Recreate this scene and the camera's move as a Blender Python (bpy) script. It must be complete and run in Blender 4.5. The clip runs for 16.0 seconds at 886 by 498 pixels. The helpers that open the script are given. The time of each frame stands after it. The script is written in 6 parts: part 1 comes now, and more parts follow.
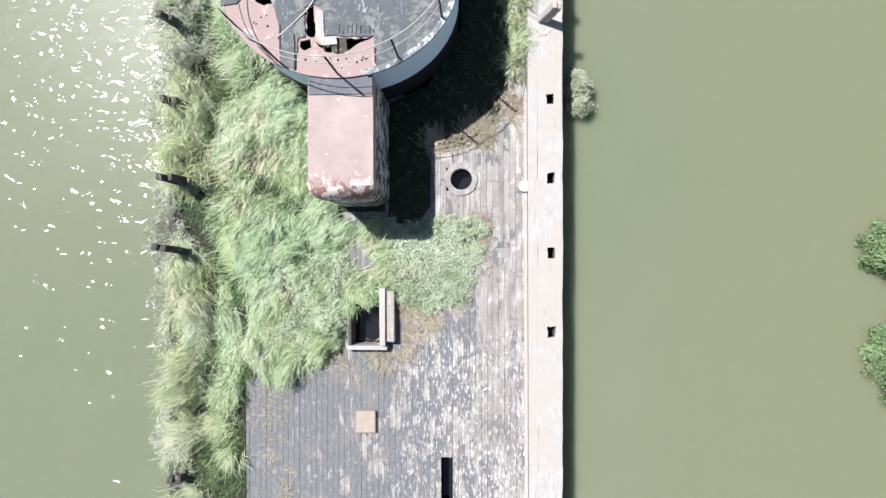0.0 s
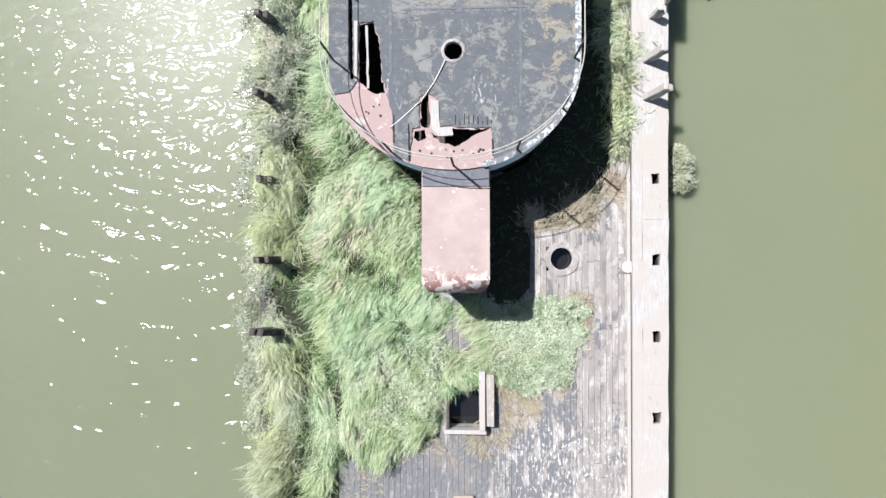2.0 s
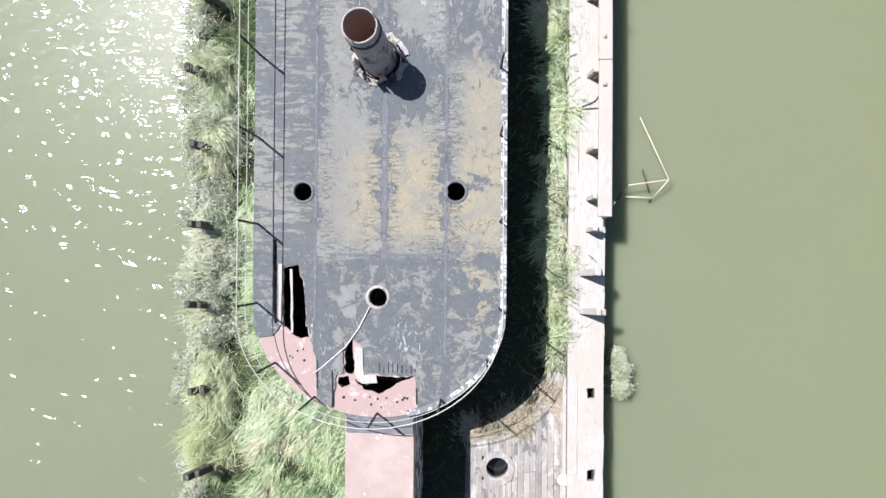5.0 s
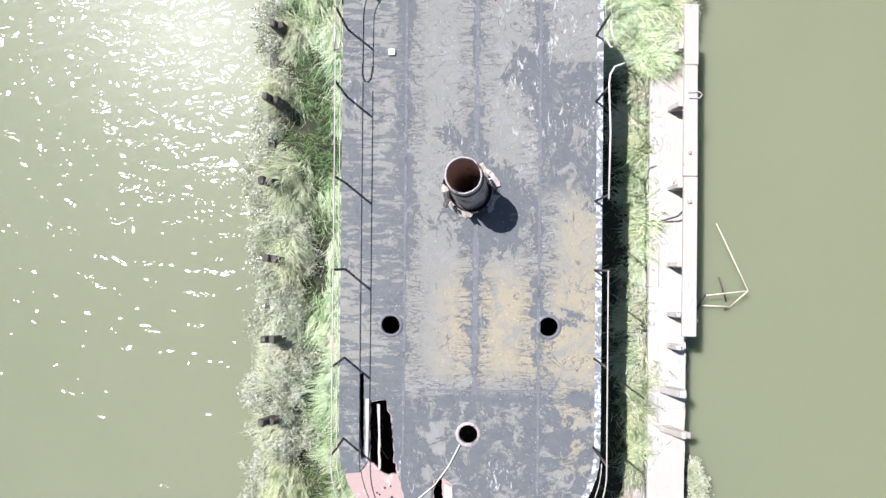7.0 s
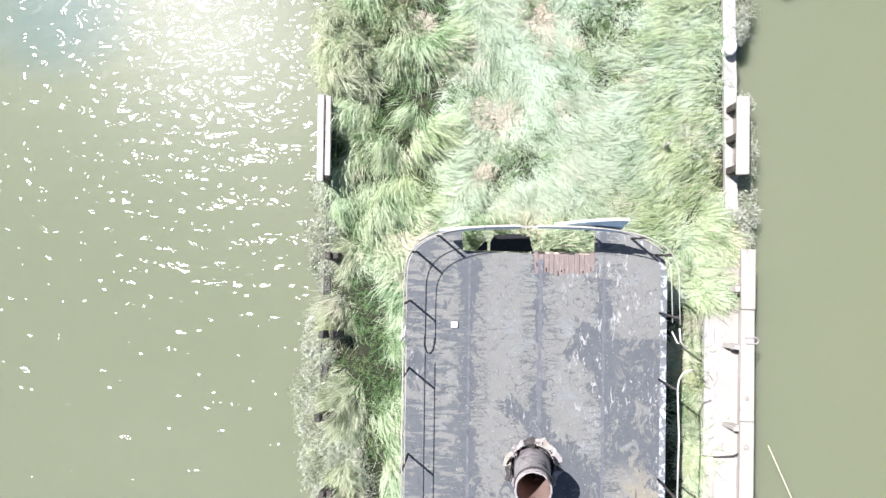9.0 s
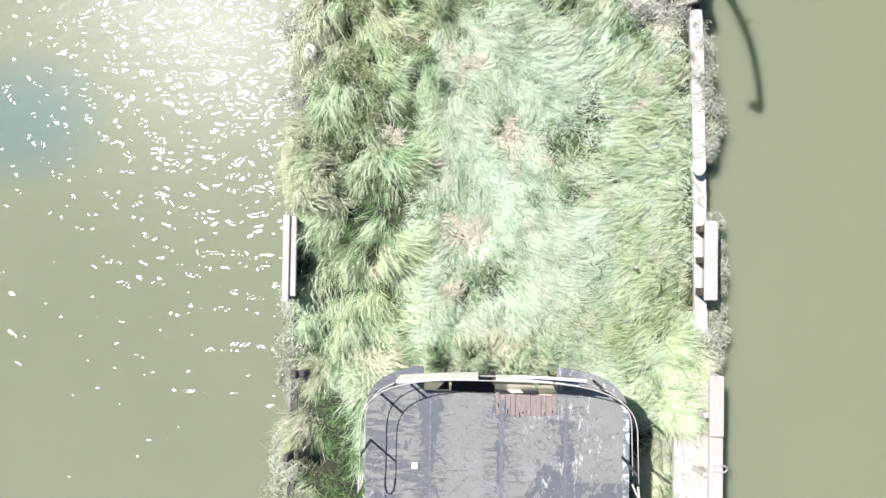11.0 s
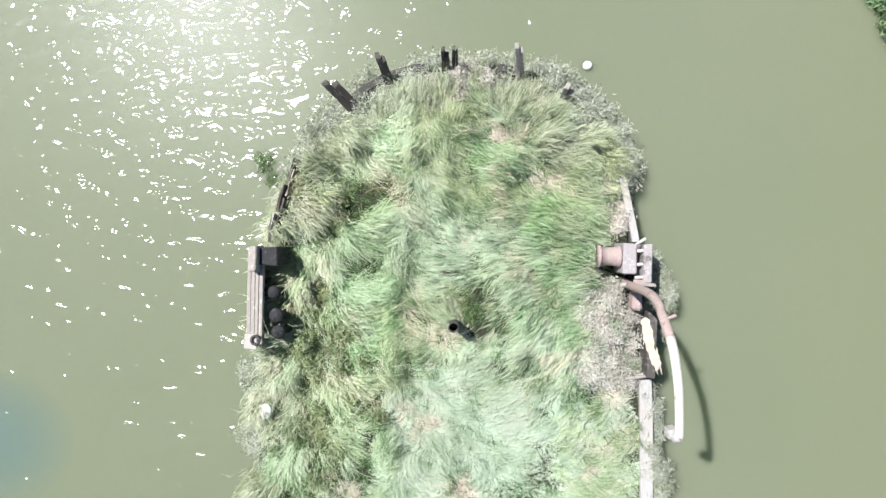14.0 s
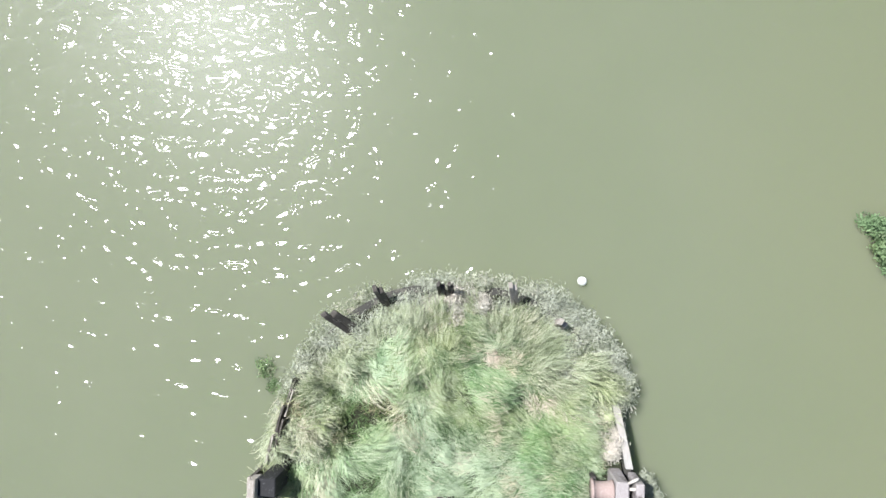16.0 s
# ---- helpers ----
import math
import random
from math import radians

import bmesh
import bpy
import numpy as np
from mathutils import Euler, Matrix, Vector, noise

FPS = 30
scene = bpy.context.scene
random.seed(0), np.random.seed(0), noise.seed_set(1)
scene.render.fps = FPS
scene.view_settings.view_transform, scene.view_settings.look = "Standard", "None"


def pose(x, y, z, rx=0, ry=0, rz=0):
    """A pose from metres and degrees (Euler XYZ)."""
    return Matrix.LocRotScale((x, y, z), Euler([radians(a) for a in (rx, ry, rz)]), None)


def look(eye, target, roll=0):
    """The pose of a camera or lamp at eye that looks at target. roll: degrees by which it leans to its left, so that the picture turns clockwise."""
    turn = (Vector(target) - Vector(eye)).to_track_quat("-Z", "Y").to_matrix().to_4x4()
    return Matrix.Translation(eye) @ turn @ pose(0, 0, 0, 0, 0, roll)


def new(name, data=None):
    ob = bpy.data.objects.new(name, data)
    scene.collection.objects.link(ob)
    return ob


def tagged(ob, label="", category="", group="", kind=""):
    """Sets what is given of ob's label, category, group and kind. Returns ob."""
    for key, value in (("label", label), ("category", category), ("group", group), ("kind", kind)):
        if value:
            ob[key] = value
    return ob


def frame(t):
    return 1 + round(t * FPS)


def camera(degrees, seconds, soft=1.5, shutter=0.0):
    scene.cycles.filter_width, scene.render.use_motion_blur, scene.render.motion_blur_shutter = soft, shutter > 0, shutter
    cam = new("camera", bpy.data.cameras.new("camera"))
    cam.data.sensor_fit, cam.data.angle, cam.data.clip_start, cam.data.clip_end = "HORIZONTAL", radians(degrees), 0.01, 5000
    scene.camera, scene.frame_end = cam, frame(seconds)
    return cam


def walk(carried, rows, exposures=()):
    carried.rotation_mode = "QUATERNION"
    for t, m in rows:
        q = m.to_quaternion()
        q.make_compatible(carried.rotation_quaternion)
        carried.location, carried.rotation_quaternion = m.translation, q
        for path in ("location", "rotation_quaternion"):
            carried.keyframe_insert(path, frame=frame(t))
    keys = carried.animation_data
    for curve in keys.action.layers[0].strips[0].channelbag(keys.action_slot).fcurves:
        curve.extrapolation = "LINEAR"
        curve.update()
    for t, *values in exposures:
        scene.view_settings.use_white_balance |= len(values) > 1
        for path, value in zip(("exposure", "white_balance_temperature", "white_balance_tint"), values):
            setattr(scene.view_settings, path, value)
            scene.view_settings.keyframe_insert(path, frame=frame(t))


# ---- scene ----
from mathutils import geometry

EXPOSURE = 0.80
cam = camera(72.0, 16.0)
# seconds, place, and the small turns away from looking straight down
ROWS = [
    (0.0, 0.000, -0.000, 14.452, 0.53, 3.48, -0.12),
    (0.5, -0.311, 0.621, 14.358, 0.22, 3.44, -0.16),
    (1.0, -1.043, 1.099, 14.321, 0.26, 3.29, -0.22),
    (1.5, -1.746, 1.475, 14.268, 0.33, 3.28, -0.20),
    (2.0, -2.233, 1.854, 14.263, 0.45, 3.58, -0.07),
    (2.5, -2.489, 2.467, 14.272, 0.57, 3.56, 0.12),
    (3.0, -2.274, 3.326, 14.281, 0.63, 3.47, 0.30),
    (3.5, -1.745, 4.233, 14.267, 0.82, 3.19, 0.37),
    (4.0, -1.069, 5.207, 14.216, 0.58, 3.26, 0.43),
    (4.2, -0.850, 5.495, 14.187, 0.56, 3.29, 0.42),
    (6.3, -1.676, 8.030, 14.049, 0.65, 2.82, 0.43),
    (6.5, -2.024, 8.294, 14.029, 0.43, 2.72, 0.42),
    (7.0, -2.671, 8.998, 13.967, 0.33, 2.92, 0.54),
    (7.5, -3.079, 10.068, 13.951, 0.39, 3.41, 0.54),
    (8.0, -3.434, 11.522, 13.967, 0.59, 3.57, 0.52),
    (8.5, -3.692, 13.215, 14.094, 0.51, 3.71, 0.67),
    (8.7, -3.763, 13.592, 14.116, 0.44, 3.55, 0.78),
    (10.8, -3.088, 15.996, 13.957, 0.77, 3.85, 0.82),
    (11.0, -3.025, 16.482, 13.972, 0.81, 3.76, 0.89),
    (11.5, -2.858, 18.010, 14.041, 0.15, 3.70, 1.02),
    (12.0, -2.654, 19.377, 14.101, 0.18, 3.95, 1.00),
    (12.5, -2.606, 20.881, 14.166, -0.13, 3.60, 1.18),
    (13.0, -2.433, 22.108, 14.190, 0.10, 3.80, 1.28),
    (13.5, -2.361, 23.441, 14.181, -0.27, 3.54, 1.23),
    (14.0, -2.284, 24.730, 14.172, -0.25, 3.19, 1.26),
    (14.5, -2.158, 25.903, 14.190, 0.19, 3.20, 1.32),
    (15.0, -2.127, 27.028, 14.248, 0.62, 3.40, 1.35),
    (15.5, -2.045, 28.192, 14.351, 0.91, 3.97, 1.40),
    (16.0, -2.042, 29.423, 14.436, 1.07, 4.23, 1.53),
]
walk(cam, [(t, pose(x, y, z, rx, ry, rz)) for t, x, y, z, rx, ry, rz in ROWS], exposures=[(0.0, EXPOSURE, 6350, 12), (4.0, EXPOSURE + 0.03, 6350, 13), (8.5, EXPOSURE + 0.22, 6350, 15.5), (11.0, EXPOSURE + 0.14, 6400, 14.5), (13.0, EXPOSURE + 0.04, 6350, 11.5), (16.0, EXPOSURE, 6300, 10)])

# ---- world, sun ----
SUN_ZENITH, SUN_WEST = 31.0, 50.0   # degrees from straight up; from +y towards -x
to_sun = Vector((-math.sin(radians(SUN_ZENITH)) * math.sin(radians(SUN_WEST)),
                 math.sin(radians(SUN_ZENITH)) * math.cos(radians(SUN_WEST)), math.cos(radians(SUN_ZENITH))))
world = bpy.data.worlds.new("sky")
scene.world = world
world.use_nodes = True
wn = world.node_tree.nodes
wl = world.node_tree.links
sky = wn.new("ShaderNodeTexSky")
sky.sky_type = "NISHITA"
sky.sun_disc = False
sky.sun_elevation = radians(90 - SUN_ZENITH)
sky.sun_rotation = radians(-SUN_WEST)
wn["Background"].inputs[1].default_value = 0.055
wl.new(sky.outputs[0], wn["Background"].inputs[0])
sun_data = bpy.data.lights.new("sun", "SUN")
sun_data.energy, sun_data.angle, sun_data.color = 5.0, radians(0.53), (1.0, 0.985, 0.968)
sun = new("sun", sun_data)
sun.matrix_world = look(to_sun * 60 + Vector((0, 12, 0)), Vector((0, 12, 0)))


# ---- material tools ----
class Mat:
    """A small wrapper to write node materials in few lines."""

    def __init__(self, name, rough=0.8, metal=0.0, spec=0.3):
        self.m = bpy.data.materials.new(name)
        self.m.use_nodes = True
        self.n, self.l = self.m.node_tree.nodes, self.m.node_tree.links
        self.b = self.n["Principled BSDF"]
        self.b.inputs["Roughness"].default_value = rough
        self.b.inputs["Metallic"].default_value = metal
        self.b.inputs["Specular IOR Level"].default_value = spec
        self.co = self.n.new("ShaderNodeTexCoord").outputs["Object"]

    def put(self, socket, value):
        if hasattr(value, "links"):
            self.l.new(value, socket)
        elif isinstance(value, (tuple, list)) and len(value) == 3 and socket.type == "RGBA":
            socket.default_value = (*value, 1)
        else:
            socket.default_value = value

    def place(self, scale=(1, 1, 1), turn=0.0, world_space=False):
        co = self.co
        if world_space:
            co = self.n.new("ShaderNodeNewGeometry").outputs["Position"]
        mp = self.n.new("ShaderNodeMapping")
        mp.inputs["Scale"].default_value = scale
        mp.inputs["Rotation"].default_value = (0, 0, radians(turn))
        self.l.new(co, mp.inputs["Vector"])
        return mp.outputs[0]

    def noise(self, scale, detail=5, rough=0.6, at=None, warp=0.0):
        t = self.n.new("ShaderNodeTexNoise")
        t.inputs["Scale"].default_value, t.inputs["Detail"].default_value = scale, detail
        t.inputs["Roughness"].default_value, t.inputs["Distortion"].default_value = rough, warp
        self.l.new(at or self.co, t.inputs["Vector"])
        return t.outputs["Fac"]

    def cells(self, scale, at=None, edge=False):
        t = self.n.new("ShaderNodeTexVoronoi")
        t.inputs["Scale"].default_value = scale
        if edge:
            t.feature = "DISTANCE_TO_EDGE"
        self.l.new(at or self.co, t.inputs["Vector"])
        return t.outputs["Distance"]

    def ramp(self, fac, lo, hi, a=0.0, b=1.0):
        t = self.n.new("ShaderNodeMapRange")
        for k, v in zip((1, 2, 3, 4), (lo, hi, a, b)):
            t.inputs[k].default_value = v
        self.l.new(fac, t.inputs[0])
        return t.outputs[0]

    def math(self, op, a, b=0.5):
        t = self.n.new("ShaderNodeMath")
        t.operation = op
        self.put(t.inputs[0], a)
        self.put(t.inputs[1], b)
        return t.outputs[0]

    def mix(self, fac, a, b):
        t = self.n.new("ShaderNodeMix")
        t.data_type = "RGBA"
        self.put(t.inputs[0], fac)
        self.put(t.inputs[6], a)
        self.put(t.inputs[7], b)
        return t.outputs[2]

    def island(self):
        return self.n.new("ShaderNodeNewGeometry").outputs["Random Per Island"]

    def each(self):
        return self.n.new("ShaderNodeObjectInfo").outputs["Random"]

    def color(self, value):
        self.put(self.b.inputs["Base Color"], value)
        return self

    def bump(self, height, strength=0.5, distance=0.01):
        t = self.n.new("ShaderNodeBump")
        t.inputs["Strength"].default_value, t.inputs["Distance"].default_value = strength, distance
        self.l.new(height, t.inputs["Height"])
        self.l.new(t.outputs[0], self.b.inputs["Normal"])
        return self


def weathered(name, base, pale, dark, rough=0.85, scale=1.0, along=(1, 1, 1), spec=0.25, pale_at=0.55, dark_at=0.6):
    """Worn surface: base colour with pale wear, dark stains and fine grain."""
    m = Mat(name, rough, 0, spec)
    at = m.place(along, world_space=True)
    big = m.noise(1.3 * scale, 6, 0.65, at)
    mid = m.noise(7 * scale, 5, 0.65, at, 0.6)
    fine = m.noise(60 * scale, 3, 0.6, at)
    c = m.mix(m.ramp(mid, pale_at, pale_at + 0.07), base, pale)
    c = m.mix(m.ramp(big, dark_at, dark_at + 0.12), c, dark)
    c = m.mix(m.ramp(fine, 0.35, 0.75, 0.0, 0.45), c, dark)
    m.color(c).bump(m.math("ADD", fine, mid), 0.5, 0.006)
    return m.m


# ---- materials ----
def make_water():
    m = Mat("water", 0.06, 0, 0.5)
    at = m.place((1, 1, 1), world_space=True)
    silt = m.noise(0.09, 4, 0.55, at)
    c = m.mix(m.ramp(silt, 0.35, 0.65), (0.140, 0.159, 0.100), (0.155, 0.171, 0.112))
    sep = m.n.new("ShaderNodeSeparateXYZ")
    m.l.new(at, sep.inputs[0])
    # yellower silt in the open stream, and a round blue-grey patch off the port side
    plume = m.math("ADD", sep.outputs[0], m.math("MULTIPLY", silt, 6.0))
    c = m.mix(m.ramp(plume, 5.5, 11.5), c, (0.152, 0.165, 0.099))
    blue_patch = m.math("ADD", m.math("POWER", m.math("MULTIPLY", m.math("ADD", sep.outputs[0], 14.4), 0.75), 2.0), m.math("POWER", m.math("SUBTRACT", sep.outputs[1], 19.7), 2.0))
    c = m.mix(m.ramp(blue_patch, 3.2, 0.2, 0.0, 0.8), c, (0.095, 0.140, 0.122))
    body = m.n.new("ShaderNodeSubsurfaceScattering")
    body.falloff = "BURLEY"
    body.inputs["Scale"].default_value = 0.42
    body.inputs["Radius"].default_value = (0.9, 1.0, 0.7)
    m.l.new(c, body.inputs[0])
    wave = m.noise(1.2, 1, 0.5, m.place((0.55, 1.5, 1), 7, True), 0.4)
    chop = m.noise(2.3, 1, 0.5, m.place((0.95, 1.5, 1), -8, True), 0.5)
    h = m.math("ADD", m.math("MULTIPLY", wave, 0.7), m.math("MULTIPLY", chop, 0.6))
    bump = m.n.new("ShaderNodeBump")
    bump.inputs["Strength"].default_value, bump.inputs["Distance"].default_value = 1.0, 0.132
    m.l.new(h, bump.inputs["Height"])
    skin = m.n.new("ShaderNodeBsdfGlossy")
    skin.distribution = "BECKMANN"
    skin.inputs["Roughness"].default_value = 0.14
    m.l.new(bump.outputs[0], skin.inputs["Normal"])
    haze = m.n.new("ShaderNodeBsdfGlossy")
    haze.inputs["Roughness"].default_value = 0.35
    both = m.n.new("ShaderNodeMixShader")
    both.inputs[0].default_value = 0.39
    m.l.new(skin.outputs[0], both.inputs[1])
    m.l.new(haze.outputs[0], both.inputs[2])
    fres = m.n.new("ShaderNodeFresnel")
    fres.inputs["IOR"].default_value = 1.33
    m.l.new(bump.outputs[0], fres.inputs["Normal"])
    mix = m.n.new("ShaderNodeMixShader")
    m.l.new(fres.outputs[0], mix.inputs[0])
    m.l.new(body.outputs[0], mix.inputs[1])
    m.l.new(both.outputs[0], mix.inputs[2])
    m.l.new(mix.outputs[0], m.n["Material Output"].inputs[0])
    m.n.remove(m.b)
    return m.m


WATER = make_water()


def make_planks():
    m = Mat("deck_plank", 0.85, 0, 0.25)
    world_at = m.place((1, 1, 1), world_space=True)
    sep = m.n.new("ShaderNodeSeparateXYZ")
    m.l.new(world_at, sep.inputs[0])
    tone = m.each()
    # every plank has its own shift of the pattern, so that wear ends at the seams
    shift = m.n.new("ShaderNodeCombineXYZ")
    m.l.new(m.math("MULTIPLY", tone, 9.0), shift.inputs[2])
    add = m.n.new("ShaderNodeVectorMath")
    m.l.new(m.place((1.6, 0.8, 1), world_space=True), add.inputs[0])
    m.l.new(shift.outputs[0], add.inputs[1])
    own = m.noise(1.5, 7, 0.72, add.outputs[0], 0.5)
    blot = m.noise(1.5, 8, 0.72, m.place((1, 0.7, 1), world_space=True), 0.6)
    streak = m.noise(3.0, 6, 0.7, m.place((4, 0.5, 1), world_space=True), 0.4)
    wood = m.mix(tone, (0.225, 0.208, 0.192), (0.290, 0.270, 0.250))
    wood = m.mix(m.ramp(streak, 0.50, 0.62), wood, (0.36, 0.342, 0.322))
    tar = m.mix(m.noise(14, 5, 0.7, world_at), (0.100, 0.102, 0.108), (0.185, 0.186, 0.190))
    cover = m.math("ADD", m.math("MULTIPLY", own, 0.55), m.math("MULTIPLY", blot, 0.45))
    cover = m.math("ADD", cover, m.ramp(sep.outputs[0], -5.0, 1.0, -0.05, 0.045))
    cover = m.math("ADD", cover, m.ramp(sep.outputs[1], -2.0, -0.8, 0.0, 0.025))
    c = m.mix(m.ramp(cover, 0.512, 0.527), tar, wood)
    c = m.mix(m.ramp(cover, 0.60, 0.615, 0.0, 0.8), c, (0.42, 0.40, 0.38))
    # white flakes of the last paint, on the open deck aft
    flake = m.noise(7, 5, 0.7, m.place((3.2, 0.9, 1), world_space=True), 0.4)
    where = m.math("MULTIPLY", m.ramp(sep.outputs[1], -1.4, -2.2), m.ramp(m.math("ADD", sep.outputs[0], m.math("MULTIPLY", blot, 4.0)), -0.2, 1.4, 0.15, 1.0))
    c = m.mix(m.math("MULTIPLY", m.ramp(flake, 0.565, 0.585), where), c, (0.60, 0.59, 0.575))
    stain = m.ramp(m.noise(0.9, 5, 0.6, world_at, 0.3), 0.5, 0.62, 0.0, 0.5)
    c = m.mix(stain, c, (0.205, 0.188, 0.172))
    grain = m.noise(30, 4, 0.7, m.place((6, 0.25, 1), world_space=True))
    c = m.mix(m.ramp(grain, 0.60, 0.8, 0.0, 0.6), c, (0.075, 0.070, 0.064))
    m.color(c).bump(m.math("ADD", grain, cover), 0.6, 0.006)
    return m.m


def make_bleached():
    m = Mat("bleached_board", 0.8, 0, 0.25)
    at = m.place((5, 0.4, 3), world_space=True)
    flat = m.place((1, 1, 1), world_space=True)
    grain = m.noise(9, 6, 0.75, at, 0.3)
    big = m.noise(0.8, 6, 0.65, flat, 0.4)
    chip = m.noise(5, 6, 0.7, m.place((1, 0.5, 1), world_space=True), 0.6)
    c = m.mix(m.ramp(grain, 0.36, 0.58), (0.30, 0.285, 0.265), (0.405, 0.394, 0.378))
    c = m.mix(m.ramp(big, 0.46, 0.58, 0, 0.8), c, (0.36, 0.328, 0.292))
    c = m.mix(m.ramp(chip, 0.63, 0.66, 0, 0.8), c, (0.27, 0.255, 0.24))
    c = m.mix(m.ramp(grain, 0.68, 0.80), c, (0.26, 0.225, 0.19))
    m.color(c).bump(m.math("ADD", grain, chip), 0.6, 0.006)
    return m.m


def make_felt():
    """Four sheets of roofing felt: the port one dark with cross streaks, the others weathered beige with tar runs at the seams."""
    m = Mat("roof_felt", 0.88, 0, 0.22)
    at = m.place((1, 1, 1), world_space=True)
    sep = m.n.new("ShaderNodeSeparateXYZ")
    m.l.new(at, sep.inputs[0])
    x, y = sep.outputs[0], sep.outputs[1]
    off = lambda v, k: m.math("ABSOLUTE", m.math("ADD", v, k))
    big = m.noise(0.7, 6, 0.62, at, 0.5)
    mid = m.noise(2.4, 8, 0.72, at, 0.9)
    rag = m.noise(3.2, 8, 0.74, m.place((1, 0.8, 1), 25, True), 1.2)
    fine = m.noise(42, 4, 0.7, at)
    dark = m.mix(m.noise(9, 5, 0.6, at), (0.076, 0.084, 0.093), (0.126, 0.137, 0.146))
    worn = m.mix(m.noise(5, 6, 0.7, at, 0.4), (0.150, 0.155, 0.147), (0.216, 0.217, 0.203))
    worn = m.mix(m.ramp(mid, 0.55, 0.60, 0.0, 0.7), worn, (0.200, 0.213, 0.213))
    # ochre dust amidships
    zone = m.math("MULTIPLY", m.ramp(y, 6.5, 7.0), m.ramp(y, 9.0, 8.2))
    zone = m.math("MULTIPLY", zone, m.ramp(x, -3.5, -3.0, 0.15, 1.0))
    side = m.math("MULTIPLY", m.ramp(x, -1.35, -1.0), m.math("MULTIPLY", m.ramp(y, 4.8, 5.6), m.ramp(y, 10.5, 9.6)))
    zone = m.math("MAXIMUM", zone, m.math("MULTIPLY", side, 0.8))
    worn = m.mix(m.math("MULTIPLY", zone, m.ramp(rag, 0.40, 0.54, 0.15, 0.9)), worn, (0.262, 0.232, 0.165))
    # old tar beside the seams, reaching out in ragged tongues
    near = m.math("MINIMUM", m.math("MINIMUM", off(x, 2.65), off(x, 1.5)), m.math("MINIMUM", off(x, 3.93), off(y, -6.33)))
    reach = m.math("ADD", m.math("MULTIPLY", m.math("SUBTRACT", rag, 0.5), 1.1), m.math("MULTIPLY", m.math("SUBTRACT", big, 0.46), 1.3))
    tar = m.ramp(m.math("SUBTRACT", near, reach), 0.035, 0.005)
    run = m.noise(4.2, 5, 0.6, m.place((0.42, 1.7, 1), world_space=True), 1.5)
    run = m.ramp(off(run, -0.5), 0.022, 0.010)
    run = m.math("MULTIPLY", run, m.ramp(m.math("ADD", near, m.math("MULTIPLY", big, 0.8)), 0.78, 0.62))
    tar = m.math("MAXIMUM", tar, run)
    # broad dark sheets where the weathered skin has gone: forward to starboard, and scattered
    gone = m.math("MULTIPLY", m.ramp(x, -1.52, -1.46), m.math("MULTIPLY", m.ramp(y, 9.9, 10.3), m.ramp(y, 12.5, 12.45)))
    gone = m.math("MULTIPLY", gone, m.ramp(rag, 0.56, 0.53))
    tar = m.math("MAXIMUM", tar, gone)
    tar = m.math("MAXIMUM", tar, m.ramp(m.math("ADD", m.math("MULTIPLY", big, 0.7), m.math("MULTIPLY", rag, 0.3)), 0.575, 0.59))
    # ragged dark patch just aft and to starboard of the funnel
    foot = m.math("ADD", m.math("POWER", m.math("ADD", x, 2.35), 2.0), m.math("POWER", m.math("ADD", y, -9.75), 2.0))
    tar = m.math("MAXIMUM", tar, m.ramp(m.math("ADD", foot, m.math("MULTIPLY", m.math("SUBTRACT", rag, 0.5), 4.0)), 0.62, 0.56))
    # towards the stern the skin is left in sharp-edged islands
    aft = m.ramp(m.math("ADD", y, m.math("MULTIPLY", m.math("SUBTRACT", rag, 0.5), 2.0)), 6.5, 6.2)
    isle = m.ramp(m.math("ADD", m.math("MULTIPLY", mid, 0.65), m.math("MULTIPLY", rag, 0.35)), 0.508, 0.498)
    isle = m.math("MAXIMUM", isle, m.ramp(y, 3.9, 3.5, 0.0, 0.6))
    tar = m.math("MAXIMUM", tar, m.math("MULTIPLY", aft, isle))
    port = m.ramp(x, -3.92, -3.95)
    cross = m.noise(7, 5, 0.65, m.place((0.35, 1.6, 1), world_space=True), 0.4)
    tar = m.math("MAXIMUM", tar, m.math("MULTIPLY", port, m.ramp(m.math("ADD", cross, m.math("MULTIPLY", m.math("SUBTRACT", big, 0.5), 0.8)), 0.52, 0.49, 0.0, 0.9)))
    c = m.mix(tar, worn, dark)
    line = off(m.noise(1.7, 4, 0.6, m.place((0.8, 0.9, 1), world_space=True), 1.6), -0.5)
    crack = m.math("MULTIPLY", m.ramp(line, 0.010, 0.004), m.ramp(m.noise(1.1, 3, 0.5, at), 0.46, 0.54, 0.0, 0.8))
    c = m.mix(crack, c, (0.075, 0.078, 0.088))
    specks = m.ramp(m.cells(15, at), 0.12, 0.07)
    c = m.mix(m.math("MULTIPLY", specks, m.ramp(m.noise(2.0, 3, 0.6, at), 0.46, 0.52)), c, (0.50, 0.49, 0.47))
    # flakes bleached white along the forward sheets
    flake = m.noise(8, 6, 0.72, m.place((1.5, 0.5, 1), 6, True), 0.6)
    where = m.math("MULTIPLY", m.ramp(x, -2.4, -1.9), m.ramp(y, 10.2, 11.5))
    c = m.mix(m.math("MULTIPLY", m.ramp(flake, 0.575, 0.62), m.math("MAXIMUM", m.math("MULTIPLY", where, m.ramp(mid, 0.44, 0.5)), m.ramp(big, 0.58, 0.64))), c, (0.36, 0.36, 0.35))
    c = m.mix(m.ramp(fine, 0.52, 0.75, 0, 0.55), c, (0.075, 0.075, 0.08))
